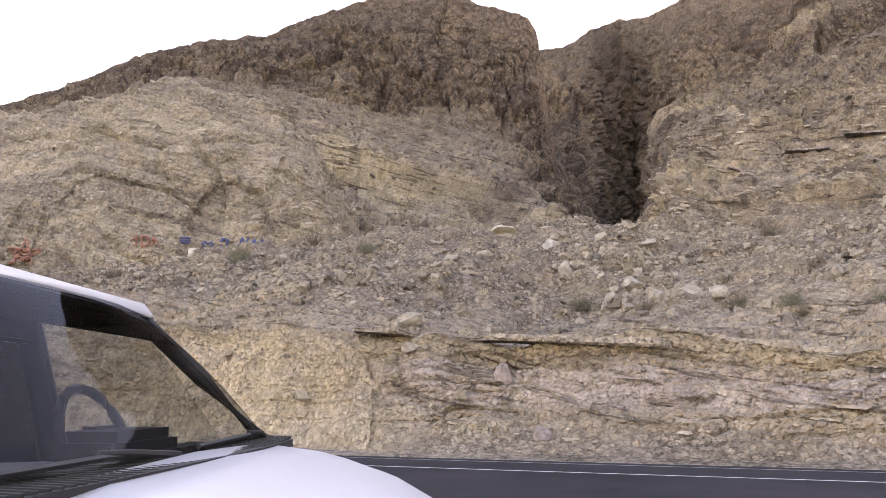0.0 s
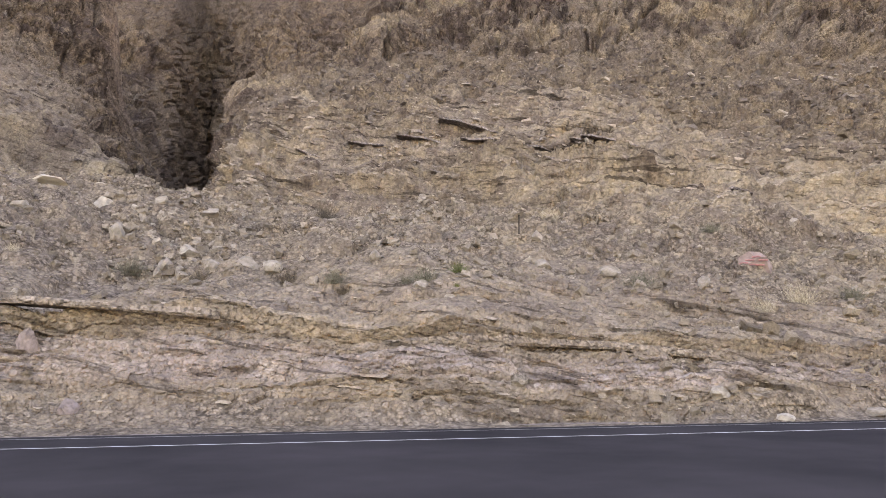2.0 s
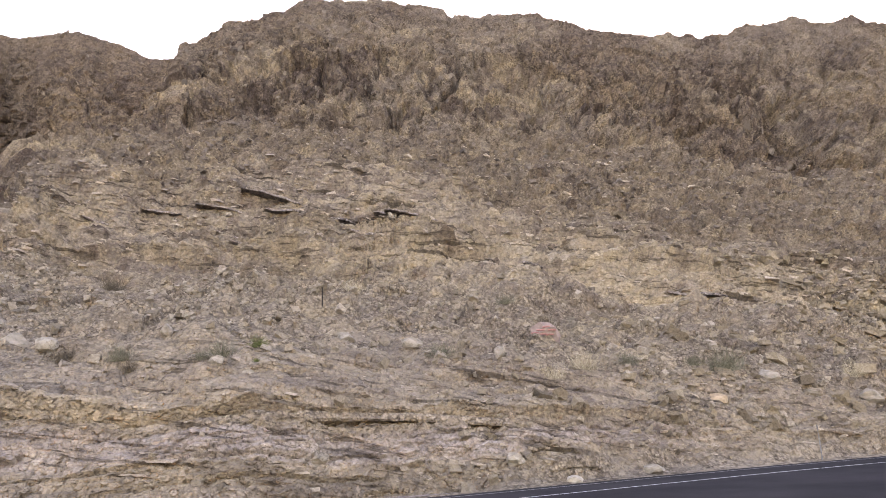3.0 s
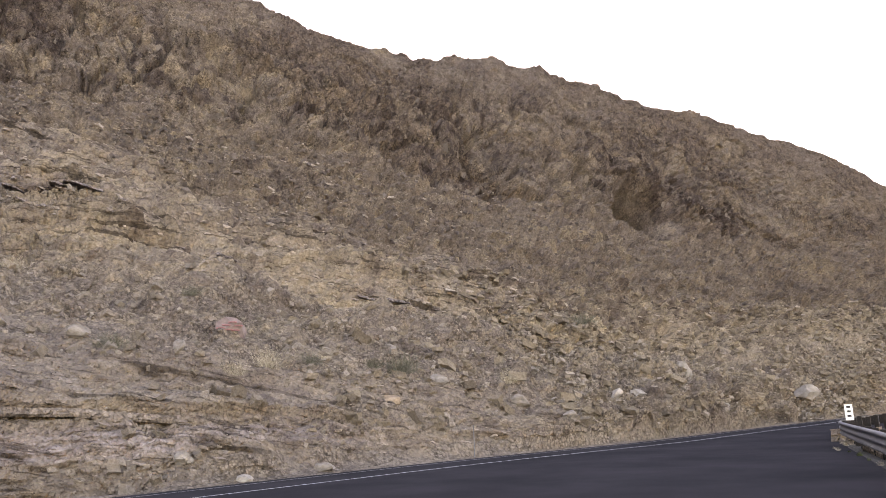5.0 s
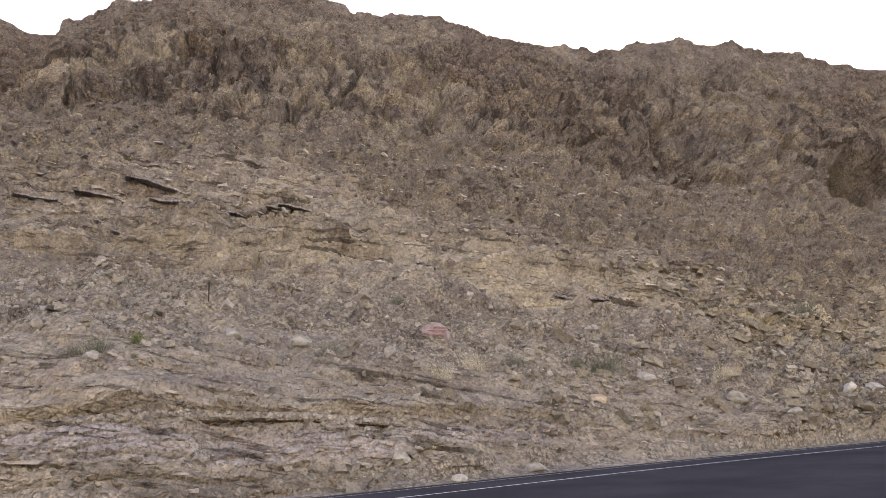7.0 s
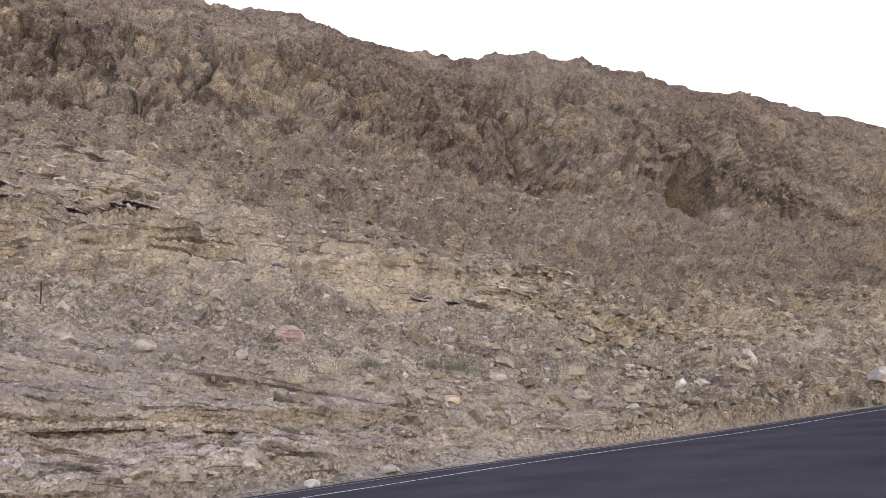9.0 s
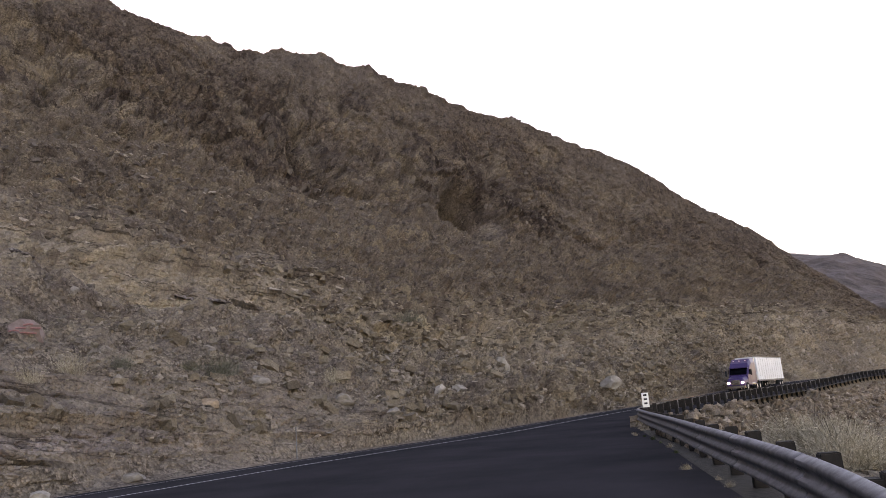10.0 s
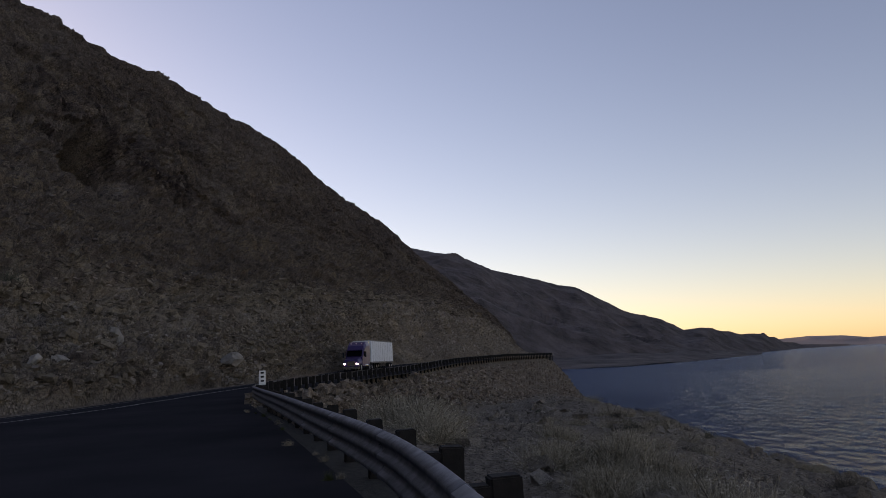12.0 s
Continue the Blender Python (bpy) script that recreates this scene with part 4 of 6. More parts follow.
def lake_side():
    az = np.concatenate([np.arange(96.3, 142, 0.2), np.arange(142, 150, 0.4), np.arange(150, 274, 1.5)])
    rb = bearing(rail[:, 0], rail[:, 1])
    k = np.argmin(np.where(rail[:, 0] > 5, rb, 999))
    nearest = [(x, y, 0.0) for x, y in rail[:k + 1][::-1] if x > -21]
    rn, _ = along(nearest, az)
    rf = np.interp(az, rb[k:], np.hypot(rail[k:, 0], rail[k:, 1]))
    zf = road_z(rf)
    out = smooth(az, 118.3, 121.5)                        # past the headland the land ends at the shore
    shore = np.interp(az, [118, 121.5, 123.7, 129.3, 134.5, 140, 160, 200, 285], [225, 205, 172, 107, 81, 68, 48, 40, 60])
    far = np.maximum(rf * (1 - out) + shore * out, rn + 1)
    zfar = zf * (1 - out) + LAKE_Z * out
    hollow = np.interp(az, [96, 100, 105, 112, 119, 122, 130, 145, 285], [-0.3, -1.0, -2.3, -3.4, -4.6, -5.3, -5.3, -5.4, -5.4])
    stops = [(rn - 0.6, 0 * az - 0.15), (rn + np.minimum(2.0, 0.1 * (far - rn)), 0 * az - 0.25), (rn + 0.22 * (far - rn), 0.32 * hollow),
             (rn + 0.55 * (far - rn), hollow), (rn + 0.72 * (far - rn), hollow * (1 - out) - 7.4 * out), (far - 2.2, zfar - 0.75), (far + 0.3 + 8 * out, zfar - 0.06 - 1.5 * out)]
    rows, counts = [], [8, 32, 34, 24, 36, 6]
    for i, c in enumerate(counts):
        for s in np.linspace(0, 1, c, endpoint=(i == 5)):
            rows.append([a + (b - a) * s for a, b in zip(stops[i], stops[i + 1])])
    rows = np.array(rows)
    b = np.radians(az)[None, :]
    P = np.stack([rows[:, 0] * np.sin(b), rows[:, 0] * np.cos(b), rows[:, 1]], -1)
    P = blur(P, 4)
    shape = P.shape[:2]
    v = np.broadcast_to(np.linspace(0, 1, shape[0])[:, None], shape)
    rip = smooth(v, 0.55, 0.72) * (1 - smooth(v, 0.93, 0.96))
    edge_keep = smooth(v, 0.0, 0.12) * (1 - smooth(v, 0.93, 0.965))
    P, shade = relief(P, normals(P), 0.35 * edge_keep, 0, 0, (0.2 + 0.7 * rip) * edge_keep, 400)
    n1 = vnoise(P.reshape(-1, 3) / 9, 42).reshape(shape)
    ob = grid_mesh("lake_bank", P, ROCK, False, tint(0.45 + 0.3 * n1, 0.22 + 0.3 * n1, 0 * n1, shape))
    toned(ob, shade)
    tagged(ob, "dusty gravel bank with broken stone falling to the lake", "bank", kind="structure")
    return P, v


LAKE_Z = -10.0
SHORE, SHORE_ROW = lake_side()


def disc(name, z, radius, material, inner=0.0):
    r = np.concatenate([[inner + 0.01], np.geomspace(max(inner, 20), radius, 40)])
    a = np.linspace(0, 2 * np.pi, 97)
    P = np.stack([r[:, None] * np.sin(a)[None], r[:, None] * np.cos(a)[None], np.full((len(r), len(a)), z)], -1)
    return grid_mesh(name, P, material, False)


def lake():
    """Open water: a sheet of short wind waves, fine near the bank and coarser far out."""
    az = np.radians(np.concatenate([np.arange(114, 146, 0.2), np.arange(150, 300, 2.0)]))
    r = np.concatenate([np.arange(22, 60, 3.0), np.geomspace(60, 420, 240), np.geomspace(425, 4800, 50)])
    x, y = r[:, None] * np.sin(az)[None], r[:, None] * np.cos(az)[None]
    p = np.stack([x, y, 0 * x], -1).reshape(-1, 3)
    along_wind, across = p[:, 0] * 0.45 + p[:, 1] * 0.9, p[:, 0] * 0.9 - p[:, 1] * 0.45
    fade = np.clip(900 / np.hypot(p[:, 0], p[:, 1]), 0.0, 1.0)
    z = np.zeros(len(p))
    for k, (size, amp) in enumerate(((9.0, 0.01), (4.0, 0.025), (2.2, 0.05), (1.3, 0.06))):
        q = np.stack([along_wind / size, across / (size * 2.2), 0 * z + k], -1)
        z += amp * fade * vnoise(q, 700 + k)
    P = np.stack([x, y, LAKE_Z + z.reshape(x.shape)], -1)
    return tagged(grid_mesh("lake", P, WATER, True), "wide blue desert lake ruffled by wind", "lake", kind="structure")


lake()
tagged(disc("ground", LAKE_Z - 6, 4900, FAR_ROCK), "bed of the lake and the plain round it", "ground", kind="structure")


def far_range(name, label, ridge, dist, foot, salt, material, depth=700, rugged=1.0):
    """Distant hills: ridge lists bearing and height angle."""
    az = np.arange(ridge[0][0], ridge[-1][0], 0.12)
    el = np.interp(az, [a for a, _ in ridge], [b for _, b in ridge])
    rows = []
    dist = np.interp(az, [a for a, _ in dist], [b for _, b in dist]) if isinstance(dist, list) else dist + 0 * az
    for s in np.linspace(0, 1, 50):
        r = dist + depth * s
        top = EYE + (dist + depth) * np.tan(np.radians(el))
        rows.append(np.stack([r * np.sin(np.radians(az)), r * np.cos(np.radians(az)), foot + (top - foot) * s ** 1.25], -1))
    rows.append(rows[-1] * np.array((1.3, 1.3, 0.5)))
    P = np.array(rows)
    shape = P.shape[:2]
    p = P.reshape(-1, 3)
    s = np.broadcast_to(np.linspace(0, 1, shape[0])[:, None], shape).reshape(-1)
    d = sum(sz * 0.17 * ridged(p / sz, salt + k) for k, sz in enumerate((320.0, 150.0, 70.0, 32.0, 14.0)))
    p = p + np.array((0, 0, 1.0)) * (d * np.minimum(s * 3, 1) * np.minimum(1, (1.05 - s) * 4) * rugged * np.tile(np.minimum(dist, 1300) * np.clip((el + 0.3) / 3, 0.05, 1), shape[0]) / 1800)[:, None]
    return tagged(grid_mesh(name, p.reshape(P.shape), material, False), label, "hills", kind="structure")


far_range("far_range", "hazy brown mountain range beyond the lake shore",
          [(100, 9.5), (108.7, 8.3), (111.8, 7.6), (116, 6.2), (119.8, 4.9), (121, 4.75), (124.2, 3.3), (126.9, 2.4), (128.4, 1.6), (129.6, 1.7), (133.3, 0.7), (136, 0.0), (139, -0.12)],
          [(100, 600), (114, 660), (120, 800), (130, 1000), (133.5, 1500), (136, 2600), (139, 3200)], LAKE_Z - 0.8, 500, FAR_ROCK, rugged=1.15)


def far_shore():
    """The low plain between the far range and the water."""
    az = np.arange(112, 133.6, 0.15)
    water = np.interp(az, [112, 120, 124, 128, 131, 133.5], [640, 652, 655, 770, 950, 1230])
    inner = np.interp(az, [112, 120, 124, 129, 133.5], [4.5, 4.2, 2.2, 2.2, -8.5])
    rows = []
    for s in np.linspace(0, 1, 26):
        r = water + 330 * s
        rows.append(np.stack([r * np.sin(np.radians(az)), r * np.cos(np.radians(az)), LAKE_Z + 0.3 + (inner - LAKE_Z - 0.3) * s ** 0.8], -1))
    P = np.array(rows)
    P[..., 2] += 1.2 * vnoise(P.reshape(-1, 3) / 25.0, 560).reshape(P.shape[:2])
    tagged(grid_mesh("far_shore", P, FAR_ROCK, False), "low brown plain along the far shore of the lake", "shore", kind="structure")


far_shore()
far_range("far_hills", "pale distant hills on the far shore", [(128, 0.5), (134, 0.42), (136.5, 0.55), (138.5, 0.5), (140, 0.3), (150, 0.5), (165, 0.3), (180, 0.5)], 3600, LAKE_Z - 2, 520, FAR_PALE_TONE, 600, 0.4)


# ---------------------------------------------------------------- loose stones
def stone_shapes(count, seed, detail=1):
    """Angular stone meshes about 1 m across: verts and triangles."""
    rng = np.random.default_rng(seed)
    out = []
    for k in range(count):
        bm = bmesh.new()
        bmesh.ops.create_icosphere(bm, subdivisions=detail, radius=0.5)
        for v in bm.verts:
            v.co *= 1 + rng.uniform(-0.22, 0.22)
        for _ in range(3):                               # knock flat faces on it
            n = Vector(rng.normal(size=3)).normalized()
            h = rng.uniform(0.22, 0.36)
            for v in bm.verts:
                e = v.co.dot(n) - h
                if e > 0:
                    v.co -= n * e
        sq = Vector((1.0, rng.uniform(0.65, 1.0), rng.uniform(0.4, 0.8)))
        for v in bm.verts:
            v.co = Vector((v.co.x * sq.x, v.co.y * sq.y, v.co.z * sq.z))
        out.append((np.array([v.co[:] for v in bm.verts]), np.array([[v.index for v in f.verts] for f in bm.faces])))
        bm.free()
    return out


def turns(rng, n):
    """Random rotation matrices, mostly about the upright axis."""
    a, b, c = rng.uniform(0, 2 * np.pi, n), rng.normal(0, 0.35, n), rng.normal(0, 0.35, n)
    ca, sa, cb, sb, cc, sc = np.cos(a), np.sin(a), np.cos(b), np.sin(b), np.cos(c), np.sin(c)
    z0, o1 = np.zeros(n), np.ones(n)
    rz = np.stack([ca, -sa, z0, sa, ca, z0, z0, z0, o1], -1).reshape(n, 3, 3)
    rx = np.stack([o1, z0, z0, z0, cb, -sb, z0, sb, cb], -1).reshape(n, 3, 3)
    ry = np.stack([cc, z0, sc, z0, o1, z0, -sc, z0, cc], -1).reshape(n, 3, 3)
    return rz @ rx @ ry


def joined(name, vs, fs, material):
    me = bpy.data.meshes.new(name)
    me.vertices.add(len(vs))
    me.vertices.foreach_set("co", vs.reshape(-1).astype(np.float32))
    me.loops.add(fs.size)
    me.loops.foreach_set("vertex_index", fs.reshape(-1).astype(np.int32))
    me.polygons.add(len(fs))
    me.polygons.foreach_set("loop_start", np.arange(0, fs.size, 3, dtype=np.int32))
    me.polygons.foreach_set("use_smooth", np.zeros(len(fs), bool))
    me.update(calc_edges=True)
    me.materials.append(material)
    return new(name, me)


SMALL_STONES = stone_shapes(10, 3, 1)


def stone_field(name, label, points, weights, count, sizes, material, seed, sink=0.15):
    """Many stones strewn on the given points, one joined mesh of kind stuff."""
    rng = np.random.default_rng(seed)
    p = points.reshape(-1, 3)
    w = weights.reshape(-1)
    pick = rng.choice(len(p), count, p=w / w.sum())
    size = sizes[0] * (1 - rng.random(count)) ** (-1 / 2.1)
    size = np.minimum(size, sizes[1])
    pos = p[pick] + np.stack([rng.normal(0, 0.15, count), rng.normal(0, 0.15, count), size * sink], -1)
    R = turns(rng, count)
    kind = rng.integers(0, len(SMALL_STONES), count)
    vs, fs, start = [], [], 0
    for k, (v, f) in enumerate(SMALL_STONES):
        m = kind == k
        q = np.einsum("nij,vj->nvi", R[m], v) * size[m][:, None, None] + pos[m][:, None, :]
        vs.append(q.reshape(-1, 3))
        fs.append((f[None] + (np.arange(m.sum()) * len(v))[:, None, None] + start).reshape(-1, 3))
        start += m.sum() * len(v)
    return tagged(joined(name, np.concatenate(vs), np.concatenate(fs), material), label, "stones", kind="stuff")


def areas(P):
    du, dv = np.gradient(P, axis=1), np.gradient(P, axis=0)
    return np.linalg.norm(np.cross(du, dv), axis=-1)


def block_shapes(count, seed):
    """Angular blocks: a box with knocked corners, 1 m on each axis."""
    rng = np.random.default_rng(seed)
    f = np.array([[0, 1, 3], [0, 3, 2], [4, 6, 7], [4, 7, 5], [0, 4, 5], [0, 5, 1], [2, 3, 7], [2, 7, 6], [0, 2, 6], [0, 6, 4], [1, 5, 7], [1, 7, 3]])
    return [(np.array([((k & 1) - 0.5, (k >> 1 & 1) - 0.5, (k >> 2) - 0.5) for k in range(8)]) * rng.uniform(0.45, 1.1, (8, 3)), f[:, ::-1]) for _ in range(count)]


BLOCKS = block_shapes(14, 8)


def block_field(name, label, points, weights, count, sizes, aspect, lean, material, seed, yaw=np.pi, wobble=0.15, sink=0.15):
    """Angular blocks bedded in a slope, their upright axis along lean; one joined mesh of kind stuff."""
    rng = np.random.default_rng(seed)
    p, w = points.reshape(-1, 3), weights.reshape(-1)
    pick = rng.choice(len(p), count, p=w / w.sum())
    size = np.minimum(sizes[0] * (1 - rng.random(count)) ** (-1 / 1.9), sizes[1])
    z = np.array(lean)[None] + rng.normal(0, wobble, (count, 3))
    z /= np.linalg.norm(z, axis=1, keepdims=True)
    a = rng.uniform(-yaw, yaw, count)
    x = np.stack([np.cos(a), np.sin(a), 0 * a], -1)
    x -= z * (x * z).sum(1, keepdims=True)
    x /= np.linalg.norm(x, axis=1, keepdims=True)
    R = np.stack([x, np.cross(z, x), z], -1)
    dim = size[:, None] * np.array(aspect)[None] * rng.uniform(0.7, 1.35, (count, 3))
    inward = p[pick] * np.array((1, 1, 0.0))
    inward /= np.linalg.norm(inward, axis=1, keepdims=True)
    pos = p[pick] + (inward * sink - np.array((0, 0, 0.4 * sink))) * size[:, None]
    kind = rng.integers(0, len(BLOCKS), count)
    vs, fs, start = [], [], 0
    for k, (v, f) in enumerate(BLOCKS):
        m = kind == k
        q = np.einsum("nij,nvj->nvi", R[m], v[None] * dim[m][:, None, :]) + pos[m][:, None, :]
        vs.append(q.reshape(-1, 3))
        fs.append((f[None] + (np.arange(m.sum()) * 8)[:, None, None] + start).reshape(-1, 3))
        start += m.sum() * 8
    ob = joined(name, np.concatenate(vs), np.concatenate(fs), material)
    return tagged(ob, label, "rocks", kind="stuff")


hill_area = areas(HILL) * (HILL_AZ > -33)
clump = 0.12 + smooth(vnoise(HILL.reshape(-1, 3) / 3.5, 901).reshape(HILL_ROW.shape) + 0.6 * vnoise(HILL.reshape(-1, 3) / 11.0, 902).reshape(HILL_ROW.shape), -0.1, 0.7)
on_bank = smooth(HILL_ROW, 0.02, 0.1) * (1 - smooth(HILL_ROW, 1.9, 2.1))
on_bench = smooth(HILL_ROW, 1.8, 2.1) * (1 - smooth(HILL_ROW, 3.0, 3.2))
on_outcrop = smooth(HILL_ROW, 3.0, 3.2) * (1 - smooth(HILL_ROW, 3.9, 4.1))
on_talus = smooth(HILL_ROW, 3.9, 4.1) * (1 - smooth(HILL_ROW, 4.9, 5.1))
near_right = smooth(HILL_AZ, 62, 80)
block_field("bench_stones", "grey and tan broken stones strewn over the bench", HILL, hill_area * on_bench * clump, 26000, (0.088, 0.45), (1.0, 0.8, 0.65), (0, 0, 1.0), STONES, 11, wobble=0.45, sink=-0.15)
block_field("bank_stones", "small stones weathering out of the cut bank", HILL, hill_area * on_bank * clump * (1 + 2.0 * near_right), 13000, (0.075, 0.4), (1.0, 0.8, 0.6), (0, 0, 1.0), STONES, 12, wobble=0.45, sink=-0.2)
stone_field("outcrop_stones", "stone chips lying on the bedded outcrop", HILL, hill_area * on_outcrop * clump, 1200, (0.15, 0.7), STONES, 13)
block_field("talus_stones", "dark brown stones on the upper scree slope", HILL, hill_area * on_talus, 14000, (0.15, 0.55), (1.0, 0.8, 0.6), (0, 0, 1.0), DARK_STONES, 14, wobble=0.4, sink=-0.15)
shore_area = areas(SHORE) * (np.hypot(SHORE[..., 0], SHORE[..., 1]) < 260) * (bearing(SHORE[..., 0], SHORE[..., 1]) > 90)
rip_bank = smooth(SHORE_ROW, 0.56, 0.68) * (1 - smooth(SHORE_ROW, 0.93, 0.945)) * (bearing(SHORE[..., 0], SHORE[..., 1]) < 121)
block_field("riprap", "tumbled brown rip-rap stones below the road", SHORE, shore_area * rip_bank + 1e-9, 13000, (0.15, 0.55), (1.0, 0.8, 0.65), (0, 0, 1.0), RIPRAP, 15, wobble=0.5, sink=-0.2)
block_field("shore_stones", "scattered pebbles and stones on the dusty bank", SHORE, shore_area * smooth(SHORE_ROW, 0.02, 0.06) * (1 - smooth(SHORE_ROW, 0.5, 0.7)) + 1e-9, 7000, (0.06, 0.5), (1.0, 0.8, 0.6), (0, 0, 1.0), STONES, 16, wobble=0.4, sink=-0.1)
on_crag = smooth(HILL_ROW, 4.85, 5.1) * (HILL_ROW < 5.96)
far_right = smooth(HILL_AZ, 60, 90)
flank = smooth(HILL_AZ, 15, 17) * (1 - smooth(HILL_AZ, 24, 30))
headland = smooth(HILL_AZ, 100, 106) * smooth(HILL_ROW, 0.3, 0.6) * (1 - smooth(HILL_ROW, 3.0, 3.4))
block_field("outcrop_slabs", "tan bedded slabs jutting from the hillside", HILL, hill_area * (on_outcrop + 0.35 * on_talus * (1 - far_right)) * (0.25 + clump), 6000, (0.16, 0.7), (1.5, 0.8, 0.3),
            (0.20, -0.16, 1.0), SLAB_STONES, 31, wobble=0.07)
block_field("bank_slabs", "thin bedded slabs jutting from the cut bank", HILL, hill_area * on_bank * (HILL_AZ > -4) * (0.2 + clump) * (np.abs(HILL_ROW - 0.92) > 0.16), 3000, (0.09, 0.4), (1.8, 0.8, 0.25), (0.06, -0.12, 1.0), SLAB_STONES, 32, wobble=0.07, yaw=np.pi)
block_field("crag_blocks", "dark upright blocks of the cliff band", HILL, hill_area * on_crag * (1 + 0.3 * clump) * (1 - smooth(HILL_AZ, 108, 112)), 3000, (0.3, 1.0), (0.6, 0.5, 1.0), (0.05, -0.35, 1.0), CRAG_STONES, 33, wobble=0.3)
block_field("peak_blocks", "dark upright blocks of the craggy peak", PEAK, areas(PEAK) * (PEAK_CRAG * (bearing(PEAK[..., 0], PEAK[..., 1]) > -34) + 1e-6) * (PEAK[..., 1] < 175), 1500, (0.3, 1.0), (0.55, 0.5, 1.0), (0.1, -0.3, 1.0), CRAG_STONES, 34, wobble=0.3)
block_field("back_blocks", "dark blocks on the mountain behind the ravine", BACK, areas(BACK) * (np.hypot(BACK[..., 0], BACK[..., 1]) < 256), 1200, (0.4, 1.4), (0.55, 0.5, 1.0), (0.0, -0.3, 1.0), CRAG_STONES, 35, wobble=0.3)
bluff_w = areas(BLUFF_P) * (bearing(BLUFF_P[..., 0], BLUFF_P[..., 1]) > -34)
block_field("bluff_slabs", "pale slabs jutting from the bluff", BLUFF_P, bluff_w, 1000, (0.2, 0.8), (1.0, 0.7, 0.4), (0.1, -0.2, 1.0), SLAB_STONES, 36, wobble=0.12)
stone_field("peak_stones", "brown stones on the scree below the peak", PEAK, areas(PEAK) * (1 - PEAK_CRAG) * (bearing(PEAK[..., 0], PEAK[..., 1]) > -12), 1800, (0.2, 0.7), DARK_STONES, 37)
block_field("headland_slabs", "pale broken rock of the cut headland", HILL, hill_area * headland * (HILL_AZ < 116), 500, (0.3, 0.9), (0.6, 0.6, 0.9), (0.1, -0.2, 1.0), SLAB_STONES, 38, wobble=0.3)
rubble_w = hill_area * smooth(HILL_AZ, 48, 88) * (1 - smooth(HILL_AZ, 104, 108)) * smooth(HILL_ROW, 0.2, 0.6) * (1 - smooth(HILL_ROW, 3.6, 4.2)) * (0.15 + clump)
block_field("slope_rubble", "tumbled brown blocks on the slope beyond the cut bank", HILL, rubble_w, 11000, (0.17, 0.75), (1.2, 0.85, 0.6), (0.15, -0.1, 1.0), RUBBLE, 41, wobble=0.3, sink=-0.1)


# ---------------------------------------------------------------- small builders
def box(bm, x0, x1, y0, y1, z0, z1, bevel=0.0):
    m = bmesh.ops.create_cube(bm, size=1.0)
    for v in m["verts"]:
        v.co = Vector(((x0 + x1) / 2 + v.co.x * (x1 - x0), (y0 + y1) / 2 + v.co.y * (y1 - y0), (z0 + z1) / 2 + v.co.z * (z1 - z0)))
    if bevel:
        edges = list({e for v in m["verts"] for e in v.link_edges})
        bmesh.ops.bevel(bm, geom=edges, offset=bevel, segments=2, affect="EDGES")
    return bm


def boxed(*args):
    return box(bmesh.new(), *args)


def tube(bm, path, radius, sides=8):
    """A round bar along points; radius one number or one for each point."""
    rings = []
    for i, p in enumerate(path):
        p = Vector(p)
        d = (Vector(path[min(i + 1, len(path) - 1)]) - Vector(path[max(i - 1, 0)])).normalized()
        a = d.orthogonal().normalized()
        b = d.cross(a)
        r = radius[i] if isinstance(radius, (list, tuple)) else radius
        rings.append([bm.verts.new(p + (a * math.cos(2 * math.pi * k / sides) + b * math.sin(2 * math.pi * k / sides)) * r) for k in range(sides)])
    for u, v in zip(rings, rings[1:]):
        for k in range(sides):
            bm.faces.new((u[k], u[(k + 1) % sides], v[(k + 1) % sides], v[k]))
    bm.faces.new(rings[0][::-1])
    bm.faces.new(rings[-1])
    return bm


def loft(bm, rings, close=True, caps=True):
    vs = [[bm.verts.new(p) for p in r] for r in rings]
    n = len(vs[0])
    for u, v in zip(vs, vs[1:]):
        for k in range(n if close else n - 1):
            bm.faces.new((u[k], u[(k + 1) % n], v[(k + 1) % n], v[k]))
    if caps and close:
        bm.faces.new(vs[0][::-1])
        bm.faces.new(vs[-1])
    bmesh.ops.recalc_face_normals(bm, faces=bm.faces)
    return bm


def smoothed(ob):
    ob.data.polygons.foreach_set("use_smooth", [True] * len(ob.data.polygons))
    return ob


def empty(name, m):
    ob = new(name)
    ob.matrix_world = m
    return ob


def plate(path, width_axis, width, thick):
    """A bent sheet: path of (a, z) pairs swept along the other axis."""
    bm = bmesh.new()
    rings = []
    for s in (-width / 2, width / 2):
        ring = [Vector((s, a, z)) if width_axis == "x" else Vector((a, s, z)) for a, z in path]
        back = [Vector((s, a, z - thick)) if width_axis == "x" else Vector((a, s, z - thick)) for a, z in path[::-1]]
        rings.append(ring + back)
    return loft(bm, rings)


# ---------------------------------------------------------------- guard rail
RAIL_TOP = 0.80


